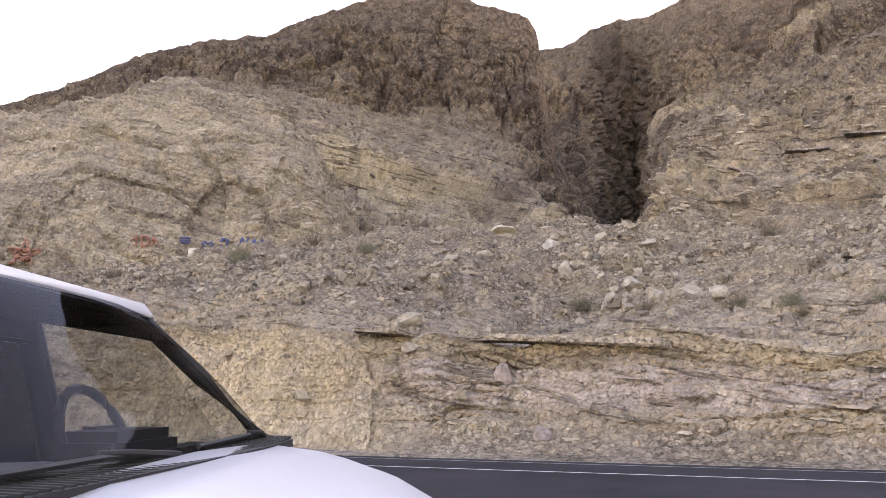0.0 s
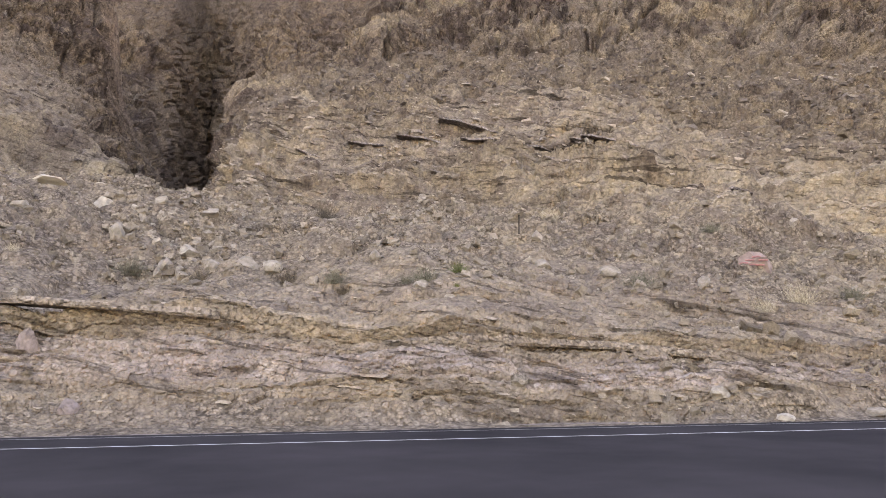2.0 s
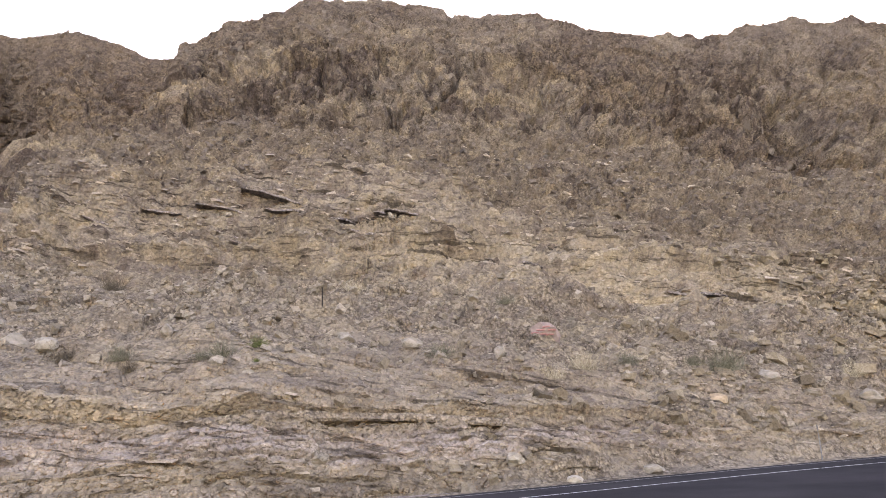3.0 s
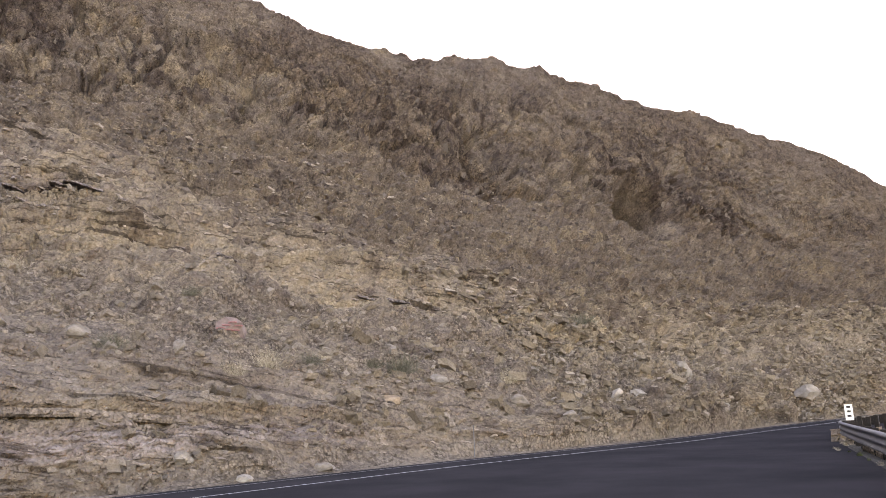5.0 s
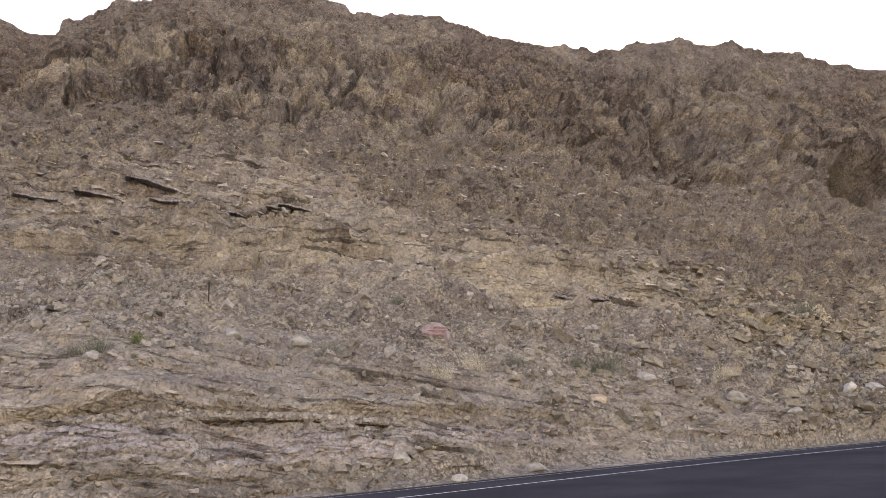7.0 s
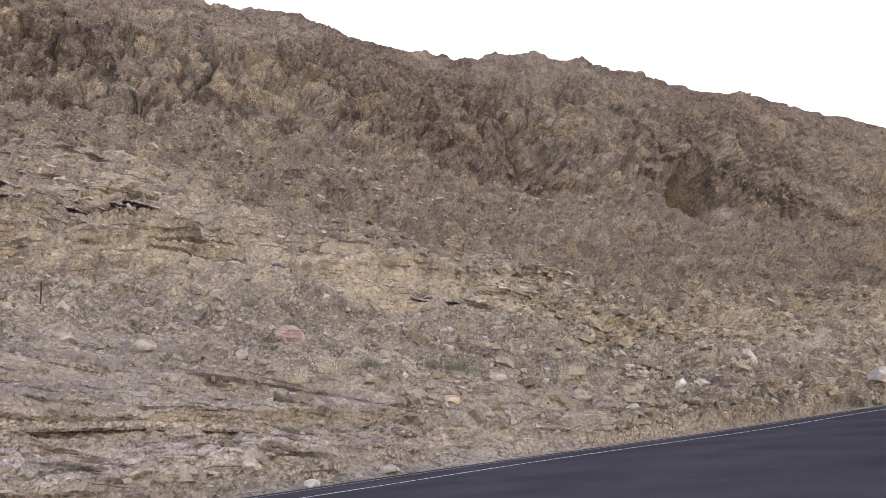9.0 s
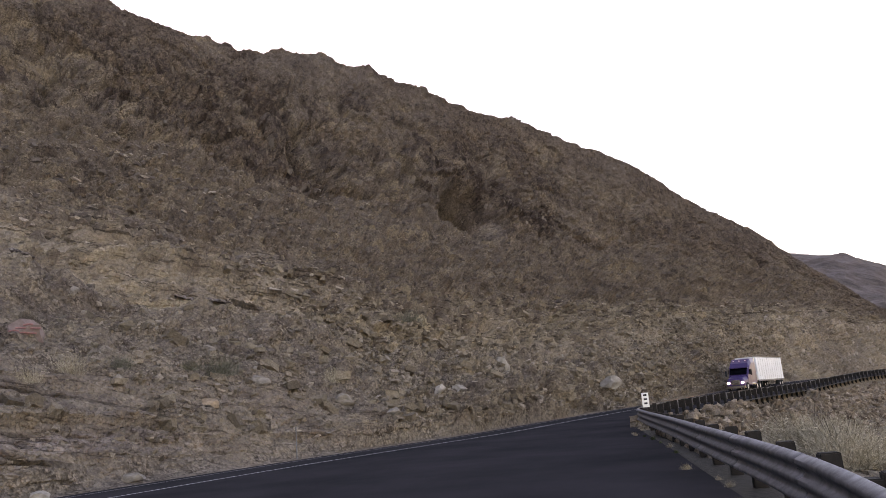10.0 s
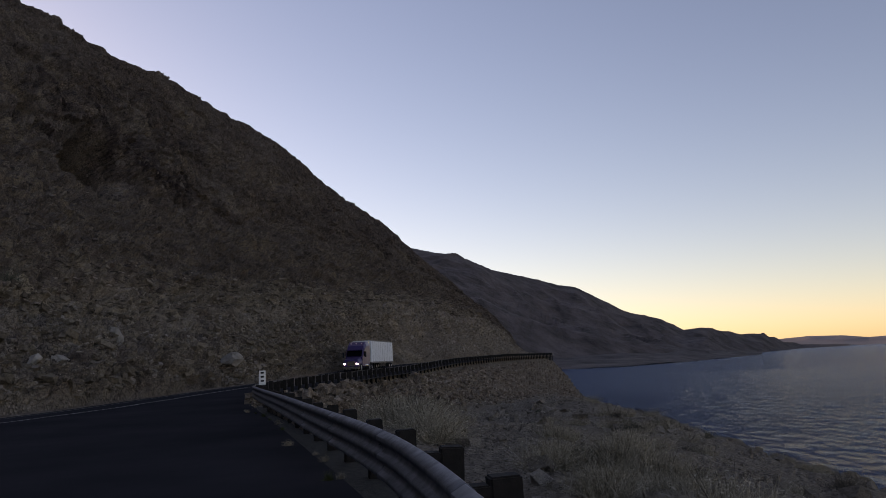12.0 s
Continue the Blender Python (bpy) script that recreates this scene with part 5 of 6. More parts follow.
def guard_rail():
    fine = curve_points(RAIL, 0.5)
    length = np.concatenate([[0], np.cumsum(np.linalg.norm(np.diff(fine, axis=0), axis=1))])
    top = empty("guard_rail", pose(fine[0, 0], fine[0, 1], 0))
    tagged(top, "weathered galvanised steel guard rail on dark wooden posts", "guard rail")
    here = Vector((fine[0, 0], fine[0, 1], 0))
    # three ridges, from the top edge down: (out towards the road, height)
    prof = [(0.0, 0.0), (0.03, -0.015), (0.082, -0.045), (0.086, -0.085), (0.03, -0.13), (0.004, -0.17), (0.03, -0.21), (0.082, -0.235), (0.086, -0.275),
            (0.03, -0.32), (0.004, -0.36), (0.03, -0.40), (0.082, -0.43), (0.086, -0.47), (0.03, -0.50), (0.0, -0.51)]

    def at(s):
        return np.array([np.interp(s, length, fine[:, k]) for k in (0, 1)])

    def frame_at(s):
        p, q = at(s - 0.2), at(s + 0.2)
        d = (q - p) / np.linalg.norm(q - p)
        c = at(s)
        return c, d, np.array((-d[1], d[0])), float(road_z(np.hypot(*c)))

    rng = random.Random(4)
    span, s = 3.81, 0.0
    while s + span < length[-1]:
        rings = []
        for q in np.linspace(s - 0.12, s + span + 0.12, 9 if at(s)[0] < 50 else 4):
            c, d, left, z = frame_at(q)
            shift = 0.012 if q > s + span else 0.0
            rings.append([Vector((*(c + left * (o + shift)), z + RAIL_TOP + h)) - here for o, h in prof] +
                         [Vector((*(c + left * (o + shift - 0.006)), z + RAIL_TOP + h)) - here for o, h in prof[::-1]])
        smoothed(part("beam", loft(bmesh.new(), rings), STEEL, top, "dented galvanised steel beam" if 5 < at(s)[0] < 25 else ""))
        s += span
    shapes = []
    for k in range(4):
        post = part("post", box(bmesh.new(), -0.08, 0.08, -0.40, -0.20, -1.2, RAIL_TOP - 0.03 + 0.02 * k, 0.012), POST_WOOD, top)
        block = part("spacer_block", box(bmesh.new(), -0.075, 0.075, -0.20, -0.004, RAIL_TOP - 0.50, RAIL_TOP - 0.07 + 0.015 * k, 0.01), POST_WOOD, top)
        shapes.append((post, block))
    s, k = 0.4, 0
    while s < length[-1] - 1:
        c, d, left, z = frame_at(s)
        turn = pose(c[0] - here.x, c[1] - here.y, z, rng.uniform(-2, 2), rng.uniform(-2, 2), math.degrees(math.atan2(d[1], d[0])) + rng.uniform(-4, 4))
        for shape in shapes[rng.randrange(4)]:
            ob = shape if k < 4 and shape in shapes[k % 4] else new(shape.name.split(".")[0], shape.data)
            ob.parent, ob.matrix_basis = top, turn
        s += 1.905
        k += 1
    for pair in shapes:                                   # the patterns themselves serve as the first posts
        for shape in pair:
            if shape.matrix_basis == Matrix():
                bpy.data.objects.remove(shape)
    return top


guard_rail()


# ---------------------------------------------------------------- roadside posts and signs
def marker_sign():
    """A narrow white marker with three dark bars standing just behind the rail."""
    c = (35.6, -4.75)
    top = empty("mile_marker", look((c[0], c[1], 0), (c[0] - 10, c[1] + 1.2, 0)) @ pose(0, 0, 0, -90, 0, 0))
    tagged(top, "narrow white marker sign with dark figures behind the guard rail", "marker sign")
    part("pole", tube(bmesh.new(), [(0, 0, -0.5), (0, 0, 1.42)], 0.03, 6), STEEL, top)
    part("plate", box(bmesh.new(), -0.15, 0.15, 0.03, 0.045, 0.82, 1.45, 0.004), SIGN_WHITE, top)
    for k, z in enumerate((1.36, 1.18, 1.0)):
        part("bar", boxed(-0.07, 0.07, 0.046, 0.050, z - 0.05, z + 0.03), SIGN_BLACK, top)
    return top


marker_sign()


def thin_post(x, y, z, height, name, label, material, radius=0.03):
    top = empty(name, pose(x, y, z))
    tagged(top, label, "post")
    part("pole", tube(bmesh.new(), [(0, 0, -0.3), (0.02, 0, height * 0.5), (0.03, 0.01, height)], radius, 6), material, top)
    part("cap", tube(bmesh.new(), [(0.03, 0.01, height), (0.03, 0.01, height + 0.02)], radius * 1.4, 6), material, top)
    return top


def hill_z(x, y):
    d = (HILL[..., 0] - x) ** 2 + (HILL[..., 1] - y) ** 2
    return float(HILL[..., 2].reshape(-1)[np.argmin(d)])


thin_post(29.6, 9.4, 0.05, 1.15, "delineator_post", "thin grey steel marker post at the road's edge", STEEL, 0.022)
thin_post(20.5, 25.9, hill_z(20.5, 25.9), 1.0, "survey_post", "thin dark stake on the bench above the cut", POST_WOOD, 0.03)


# ---------------------------------------------------------------- lorry
def wheel(parent, x, y, radius, width, name="wheel"):
    w = empty(name, pose(0, 0, 0))
    w.parent = parent
    w.matrix_basis = pose(x, y, radius)
    n = 20
    prof = [(radius * 0.6, -width / 2), (radius * 0.93, -width / 2), (radius, -width * 0.35), (radius, width * 0.35), (radius * 0.93, width / 2), (radius * 0.6, width / 2)]
    rings = [[Vector((r * math.cos(a), o, r * math.sin(a))) for r, o in prof] for a in [2 * math.pi * k / n for k in range(n + 1)]]
    smoothed(part("tyre", loft(bmesh.new(), rings, True, False), RUBBER, w))
    part("rim", tube(bmesh.new(), [(0, -width * 0.42, 0), (0, -width * 0.2, 0), (0, width * 0.2, 0), (0, width * 0.42, 0)], [radius * 0.55, radius * 0.62, radius * 0.62, radius * 0.55], 16), RIM, w)
    return w


def lorry():
    """Tractor with a sleeper cab and a box trailer; x is forwards, the bumper at 0."""
    top = empty("lorry", pose(96.5, -23.9, float(road_z(99)), 0, 0, 150.5))
    tagged(top, "purple tractor unit with a white box trailer and lit headlights", "lorry")
    bonnet = loft(bmesh.new(), [[Vector((x, y * w, z)) for y, z in ((-1, 0.55), (-1, h * 0.75), (-0.8, h), (0.8, h), (1, h * 0.75), (1, 0.55))]
                                for x, w, h in ((-0.05, 0.95, 1.35), (-0.15, 1.05, 1.55), (-1.6, 1.12, 1.85))])
    part("bonnet", bonnet, PURPLE, top)
    cab = loft(bmesh.new(), [[Vector((x, y * w, z)) for y, z in ((-1, 0.7), (-1, h * 0.86), (-0.85, h), (0.85, h), (1, h * 0.86), (1, 0.7))]
                             for x, w, h in ((-1.6, 1.15, 1.95), (-2.15, 1.18, 2.75), (-2.6, 1.22, 3.35), (-3.4, 1.25, 3.85), (-5.1, 1.25, 3.95))])
    cab_ob = part("cab", cab, PURPLE, top)
    screen = loft(bmesh.new(), [[Vector((-1.58, -1.0, 1.98)), Vector((-1.58, 1.0, 1.98)), Vector((-1.63, 1.0, 1.98)), Vector((-1.63, -1.0, 1.98))],
                                [Vector((-2.12, -1.02, 2.74)), Vector((-2.12, 1.02, 2.74)), Vector((-2.18, 1.02, 2.74)), Vector((-2.18, -1.02, 2.74))]])
    part("windscreen", screen, DARK_GLASS, cab_ob)
    for side in (-1, 1):
        part("side_window", boxed(-3.0, -2.1, side * 1.222 - 0.012, side * 1.222 + 0.012, 1.95, 2.6), DARK_GLASS, cab_ob)
        part("mirror", box(bmesh.new(), -1.95, -1.8, side * 1.5 - 0.1, side * 1.5 + 0.1, 1.85, 2.55, 0.03), BLACK_PLASTIC, cab_ob)
        part("headlight", box(bmesh.new(), -0.06, 0.02, side * 0.82 - 0.17, side * 0.82 + 0.17, 0.92, 1.12, 0.03), HEADLIGHT, top, "lit headlight")
        part("exhaust_stack", tube(bmesh.new(), [(-5.25, side * 1.1, 1.0), (-5.25, side * 1.1, 4.0)], 0.07, 8), CHROME, top)
        part("fuel_tank", tube(bmesh.new(), [(-2.7, side * 0.95, 0.75), (-4.3, side * 0.95, 0.75)], 0.33, 12), CHROME, top)
    part("grille", box(bmesh.new(), -0.05, 0.01, -0.5, 0.5, 0.75, 1.35, 0.04), CHROME, top)
    part("bumper", box(bmesh.new(), -0.35, 0.06, -1.15, 1.15, 0.35, 0.68, 0.06), CHROME, top)
    part("sun_visor", box(bmesh.new(), -2.3, -1.95, -1.1, 1.1, 2.76, 2.84, 0.02), PURPLE, top)
    for y in (-0.7, 0.0, 0.7):
        part("marker_lamp", box(bmesh.new(), -3.0, -2.85, y - 0.06, y + 0.06, 3.62, 3.70, 0.02), AMBER, top, "amber roof marker lamp")
    part("chassis", boxed(-6.6, -0.4, -0.45, 0.45, 0.6, 0.9), BLACK_PLASTIC, top)
    body = part("trailer_box", box(bmesh.new(), -19.2, -5.7, -1.29, 1.29, 1.15, 4.1, 0.04), TRAILER_WHITE, top, "white trailer box with dirty lower edge")
    for side in (-1, 1):
        part("bottom_rail", boxed(-19.18, -5.72, side * 1.29 - 0.02, side * 1.29 + 0.02, 1.05, 1.22), STEEL, body)
        part("top_rail", boxed(-19.18, -5.72, side * 1.29 - 0.02, side * 1.29 + 0.02, 4.0, 4.12), STEEL, body)
        for k in range(1, 12):
            part("seam", boxed(-5.7 - k * 1.12 - 0.02, -5.7 - k * 1.12 + 0.02, side * 1.292 - 0.006, side * 1.292 + 0.006, 1.22, 4.0), STEEL, body)
    part("landing_gear", boxed(-9.0, -8.8, -0.9, 0.9, 0.35, 1.15), BLACK_PLASTIC, top)
    for x in (-1.0,):
        for y in (-1.02, 1.02):
            wheel(top, x, y, 0.52, 0.3)
    for x in (-5.0, -6.3, -17.0, -18.3):
        for y in (-0.98, 0.98):
            wheel(top, x, y, 0.52, 0.55)
    return top


lorry()


# ---------------------------------------------------------------- the parked van
def van():
    """A white van nose to the right, seen across its bonnet; x is forwards, 0 at mid length."""
    top = empty("van", pose(-2.19, 2.335, -0.008, 0, 0, -4.0))
    tagged(top, "white passenger van parked on the turnout beside the road", "van")

    def ring(x, w, zt, zb=0.36, crown=0.03):
        """A cross-section with rounded shoulders."""
        pts = [(-w * 0.94, zb), (-w, zb + 0.12), (-w, (zb + zt) / 2), (-w * 0.99, zt - 0.16), (-w * 0.965, zt - 0.07), (-w * 0.90, zt - 0.02), (-w * 0.5, zt + crown * 0.7), (0, zt + crown)]
        return [Vector((x, y, z)) for y, z in pts] + [Vector((x, -y, z)) for y, z in pts[-2::-1]]

    body = part("body", loft(bmesh.new(), [ring(x, w, zt) for x, w, zt in
                ((1.62, 1.0, 1.34), (1.2, 1.0, 1.30), (0.2, 1.0, 1.27), (-1.2, 1.0, 1.26), (-2.2, 0.99, 1.25), (-2.38, 0.95, 1.22))]), WHITE_PAINT, top)
    smoothed(body)
    smoothed(part("bonnet", loft(bmesh.new(), [ring(x, w, zt, 0.42, cr) for x, w, zt, cr in
                ((1.62, 0.998, 1.345, 0.035), (1.80, 0.992, 1.315, 0.045), (1.98, 0.98, 1.255, 0.055), (2.12, 0.965, 1.18, 0.06), (2.24, 0.94, 1.08, 0.05), (2.32, 0.90, 0.95, 0.03), (2.35, 0.86, 0.8, 0.0))]), WHITE_PAINT, top))
    part("bumper", box(bmesh.new(), 2.2, 2.46, -0.97, 0.97, 0.40, 0.64, 0.05), BLACK_PLASTIC, top)
    part("grille", box(bmesh.new(), 2.3, 2.37, -0.55, 0.55, 0.70, 0.92, 0.02), BLACK_PLASTIC, top)
    for side in (-1, 1):
        part("headlight", box(bmesh.new(), 2.2, 2.36, side * 0.74 - 0.14, side * 0.74 + 0.14, 0.72, 0.92, 0.03), SIGN_WHITE, top)
    # scuttle panel below the windscreen, with its slats
    cowl = part("cowl", loft(bmesh.new(), [[Vector((x0 - 0.09 * (y / 0.90) ** 2, y, z0 - 0.012 * (y / 0.9) ** 2)) for x0, z0 in ((1.70, 1.372), (1.50, 1.368), (1.50, 1.33), (1.70, 1.345))]
                                           for y in np.linspace(-0.90, 0.90, 13)]), BLACK_PLASTIC, top, "black slatted panel below the windscreen")
    for k in range(62):
        y = -0.86 + k * 0.0282
        if abs(y) < 0.87:
            slat = part("slat", boxed(-0.09, 0.09, -0.005, 0.005, 0.0, 0.008), BLACK_PLASTIC, cowl)
            slat.matrix_basis = pose(1.60 - 0.09 * (y / 0.93) ** 2, y, 1.366, 0, 2, 0)
    # windscreen, bowed forwards
    rows = []
    for s in np.linspace(0, 1, 7):
        w = 0.93 - 0.11 * s
        rows.append([(1.60 - 0.465 * s - (0.04 - 0.02 * s) * (y / w) ** 2 - 0.055 * (y / w) ** 6, y, 1.362 + 0.435 * s + 0.03 * math.sin(math.pi * s)) for y in np.linspace(-w, w, 13)])
    bm = bmesh.new()
    grid = [[bm.verts.new(p) for p in r] for r in rows]
    for a, b in zip(grid, grid[1:]):
        for k in range(12):
            bm.faces.new((a[k], a[k + 1], b[k + 1], b[k]))
    smoothed(part("windscreen", bm, GLASS, top, "sloping windscreen with a tinted top band"))
    band = bmesh.new()
    g2 = [[band.verts.new(Vector(p) + Vector((-0.006, 0, -0.006))) for p in r] for r in rows[4:]]
    for a, b in zip(g2, g2[1:]):
        for k in range(12):
            band.faces.new((a[k], a[k + 1], b[k + 1], b[k]))
    part("tint_band", band, DARK_GLASS, top)
    # roof
    smoothed(part("roof", loft(bmesh.new(), [[Vector((x, y * w, z)) for y, z in ((-1, z0 - 0.035), (-0.985, z0 - 0.018), (-0.9, z0 + 0.01), (-0.5, z0 + 0.012), (0, z0 + 0.015), (0.5, z0 + 0.012), (0.9, z0 + 0.01), (0.985, z0 - 0.018), (1, z0 - 0.035), (0.9, z0 - 0.03), (0, z0 - 0.02), (-0.9, z0 - 0.03))]
                 for x, w, z0 in ((1.125, 0.80, 1.806), (1.09, 0.82, 1.816), (1.00, 0.835, 1.82), (0.4, 0.86, 1.825), (-1.0, 0.87, 1.83), (-2.0, 0.86, 1.825), (-2.25, 0.83, 1.80))]), WHITE_PAINT, top))
    # pillars: windscreen, middle, rear
    for side in (-1, 1):
        for name, a, b, r, mat in (("front_pillar", (1.50, 0.955, 1.34), (1.05, 0.815, 1.79), 0.030, BLACK_PLASTIC), ("middle_pillar", (0.72, 0.965, 1.24), (0.62, 0.85, 1.80), 0.05, BLACK_PLASTIC),
                                   ("rear_pillar", (-0.95, 0.965, 1.24), (-0.95, 0.86, 1.80), 0.045, WHITE_PAINT), ("tail_pillar", (-2.28, 0.93, 1.2), (-2.15, 0.83, 1.79), 0.06, WHITE_PAINT)):
            smoothed(part(name, tube(bmesh.new(), [(a[0], side * a[1], a[2]), ((a[0] + b[0]) / 2, side * ((a[1] + b[1]) / 2 + 0.012), (a[2] + b[2]) / 2), (b[0], side * b[1], b[2])], r, 8), mat, top))
        for x0, x1, t0, t1 in ((1.40, 0.76, 1.04, 0.66), (0.68, -0.92, 0.58, -0.92), (-0.98, -2.22, -0.98, -2.10)):
            p = [Vector((x0, side * 0.955, 1.27)), Vector((x1, side * 0.955, 1.27)), Vector((t1, side * 0.85, 1.785)), Vector((t0, side * 0.85, 1.785))]
            bm = bmesh.new()
            bm.faces.new([bm.verts.new(q) for q in p])
            part("side_window", bm, GLASS if x0 > 1 else DARK_GLASS, top)
        door = part("door", box(bmesh.new(), 0.34, 1.45, side * 1.0 - 0.015, side * 1.0 + 0.012, 0.45, 1.2, 0.01), WHITE_PAINT, top)
        part("door_handle", box(bmesh.new(), 0.42, 0.60, side * 1.025 - 0.02, side * 1.025 + 0.02, 1.05, 1.10, 0.008), BLACK_PLASTIC, door)
        part("side_mirror", box(bmesh.new(), 0.90, 1.02, side * 1.13 - 0.11, side * 1.13 + 0.11, 1.22, 1.38, 0.03), BLACK_PLASTIC, top)
        part("wheel_arch", tube(bmesh.new(), [(1.62 + 0.40 * math.cos(a), side * 0.985, 0.36 + 0.40 * math.sin(a)) for a in np.linspace(0, math.pi, 9)], 0.035, 6), WHITE_PAINT, top)
    bm = bmesh.new()
    bm.faces.new([bm.verts.new(q) for q in ((-2.36, -0.85, 1.25), (-2.36, 0.85, 1.25), (-2.24, 0.76, 1.77), (-2.24, -0.76, 1.77))])
    part("rear_window", bm, DARK_GLASS, top)
    # inside
    dash = part("dashboard", loft(bmesh.new(), [[Vector((x, y, z)) for x, z in ((1.48, 1.345), (1.25, 1.35), (1.12, 1.30), (1.06, 1.05), (1.48, 1.0))] for y in (-0.9, -0.3, 0.3, 0.9)]), DASH, top)
    part("instrument_hood", box(bmesh.new(), 1.08, 1.30, 0.28, 0.68, 1.30, 1.41, 0.03), DASH, dash)
    wheel_path = [(1.13 - 0.17 * 0.45 * math.sin(a), 0.48 + 0.185 * math.cos(a), 1.36 + 0.17 * math.sin(a)) for a in np.linspace(0, 2 * math.pi, 21)]
    steering = part("steering_wheel", tube(bmesh.new(), wheel_path, 0.016, 6), BLACK_PLASTIC, top)
    part("wheel_hub", box(bmesh.new(), 1.09, 1.17, 0.40, 0.56, 1.30, 1.42, 0.02), BLACK_PLASTIC, steering)
    part("wheel_spokes", tube(bmesh.new(), [(1.13, 0.31, 1.36), (1.13, 0.65, 1.36)], 0.02, 6), BLACK_PLASTIC, steering)
    for y in (-0.45, 0.45):
        part("seat", box(bmesh.new(), 0.05, 0.58, y - 0.26, y + 0.26, 0.75, 0.95, 0.06), SEAT_CLOTH, top)
        back = part("seat_back", box(bmesh.new(), -0.10, 0.08, y - 0.25, y + 0.25, 0.90, 1.52, 0.06), SEAT_CLOTH, top)
        part("headrest", box(bmesh.new(), -0.08, 0.04, y - 0.13, y + 0.13, 1.54, 1.74, 0.05), SEAT_CLOTH, back)
    part("interior_floor", boxed(-2.2, 1.4, -0.9, 0.9, 0.50, 0.56), SEAT_CLOTH, top)
    part("headlining", boxed(-2.1, 1.06, -0.76, 0.76, 1.765, 1.78), SEAT_CLOTH, top)
    for side in (-1, 1):
        part("sun_visor", box(bmesh.new(), 0.92, 1.10, side * 0.40 - 0.28, side * 0.40 + 0.28, 1.735, 1.75, 0.006), SEAT_CLOTH, top)
    part("rear_mirror", box(bmesh.new(), 1.10, 1.13, -0.12, 0.12, 1.64, 1.71, 0.01), BLACK_PLASTIC, top)
    # wipers parked on the glass
    for y0, y1 in ((0.80, 0.10), (-0.05, -0.75)):
        arm = part("wiper_arm", tube(bmesh.new(), [(1.60 - 0.10 * y0 * y0, y0, 1.376), (1.60, (y0 * 2 + y1) / 3, 1.398), (1.595, (y0 + y1) / 2, 1.405)], [0.010, 0.007, 0.005], 6), BLACK_PLASTIC, top)
        part("wiper_blade", tube(bmesh.new(), [(1.588 - 0.09 * y0 * y0, y0 * 0.78 + y1 * 0.22, 1.39), (1.60, (y0 + y1) / 2, 1.396), (1.588 - 0.09 * y1 * y1, y1, 1.385)], 0.007, 5), BLACK_PLASTIC, arm)
    for x in (1.62, -1.45):
        for y in (-0.88, 0.88):
            wheel(top, x, y, 0.35, 0.22)
    return top


van()


# ---------------------------------------------------------------- boulders
BIG_STONES = []
for k, (v, f) in enumerate(stone_shapes(7, 21, 2)):
    me = bpy.data.meshes.new("boulder")
    me.from_pydata([tuple(c) for c in v / np.ptp(v, axis=0)], [], [tuple(map(int, q)) for q in f])
    BIG_STONES.append(me)
BOULDERS = [  # kind, place, width, height; places and sizes follow the camera's lines of sight
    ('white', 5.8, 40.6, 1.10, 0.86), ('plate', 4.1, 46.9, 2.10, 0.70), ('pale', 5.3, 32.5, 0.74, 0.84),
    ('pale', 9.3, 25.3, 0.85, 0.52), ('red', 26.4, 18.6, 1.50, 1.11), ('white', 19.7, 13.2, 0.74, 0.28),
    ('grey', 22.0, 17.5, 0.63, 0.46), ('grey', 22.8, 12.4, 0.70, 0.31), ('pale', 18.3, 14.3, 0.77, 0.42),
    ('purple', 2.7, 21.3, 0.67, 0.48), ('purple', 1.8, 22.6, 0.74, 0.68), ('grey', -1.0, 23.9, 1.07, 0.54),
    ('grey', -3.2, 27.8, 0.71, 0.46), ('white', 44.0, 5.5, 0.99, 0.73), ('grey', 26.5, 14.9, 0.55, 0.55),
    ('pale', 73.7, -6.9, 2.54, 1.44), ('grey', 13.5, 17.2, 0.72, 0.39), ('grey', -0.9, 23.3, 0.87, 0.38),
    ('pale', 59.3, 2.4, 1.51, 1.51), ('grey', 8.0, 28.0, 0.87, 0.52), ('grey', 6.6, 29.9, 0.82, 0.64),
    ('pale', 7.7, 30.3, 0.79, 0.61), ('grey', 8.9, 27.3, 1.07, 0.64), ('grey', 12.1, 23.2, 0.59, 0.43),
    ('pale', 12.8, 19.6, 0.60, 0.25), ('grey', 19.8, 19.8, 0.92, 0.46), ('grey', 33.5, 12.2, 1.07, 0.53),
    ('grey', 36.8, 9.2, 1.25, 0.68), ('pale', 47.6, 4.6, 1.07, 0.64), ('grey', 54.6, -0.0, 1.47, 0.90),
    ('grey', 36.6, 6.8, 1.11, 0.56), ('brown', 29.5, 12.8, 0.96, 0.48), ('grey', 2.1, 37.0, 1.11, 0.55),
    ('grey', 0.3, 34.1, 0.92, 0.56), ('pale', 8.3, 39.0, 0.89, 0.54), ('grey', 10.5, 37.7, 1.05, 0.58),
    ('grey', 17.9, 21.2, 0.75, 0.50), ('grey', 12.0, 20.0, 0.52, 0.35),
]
BOULDER_LABELS = {"white": "whitish boulder standing out on the stony slope", "pale": "buff broken boulder on the stony slope", "grey": "grey-brown angular boulder on the stony slope",
                  "plate": "broad flat-topped boulder at the lip of the ravine", "purple": "purplish angular rock low on the cut bank", "brown": "rusty brown rock at the foot of the bank",
                  "red": "rounded red boulder daubed with faded pink paint"}


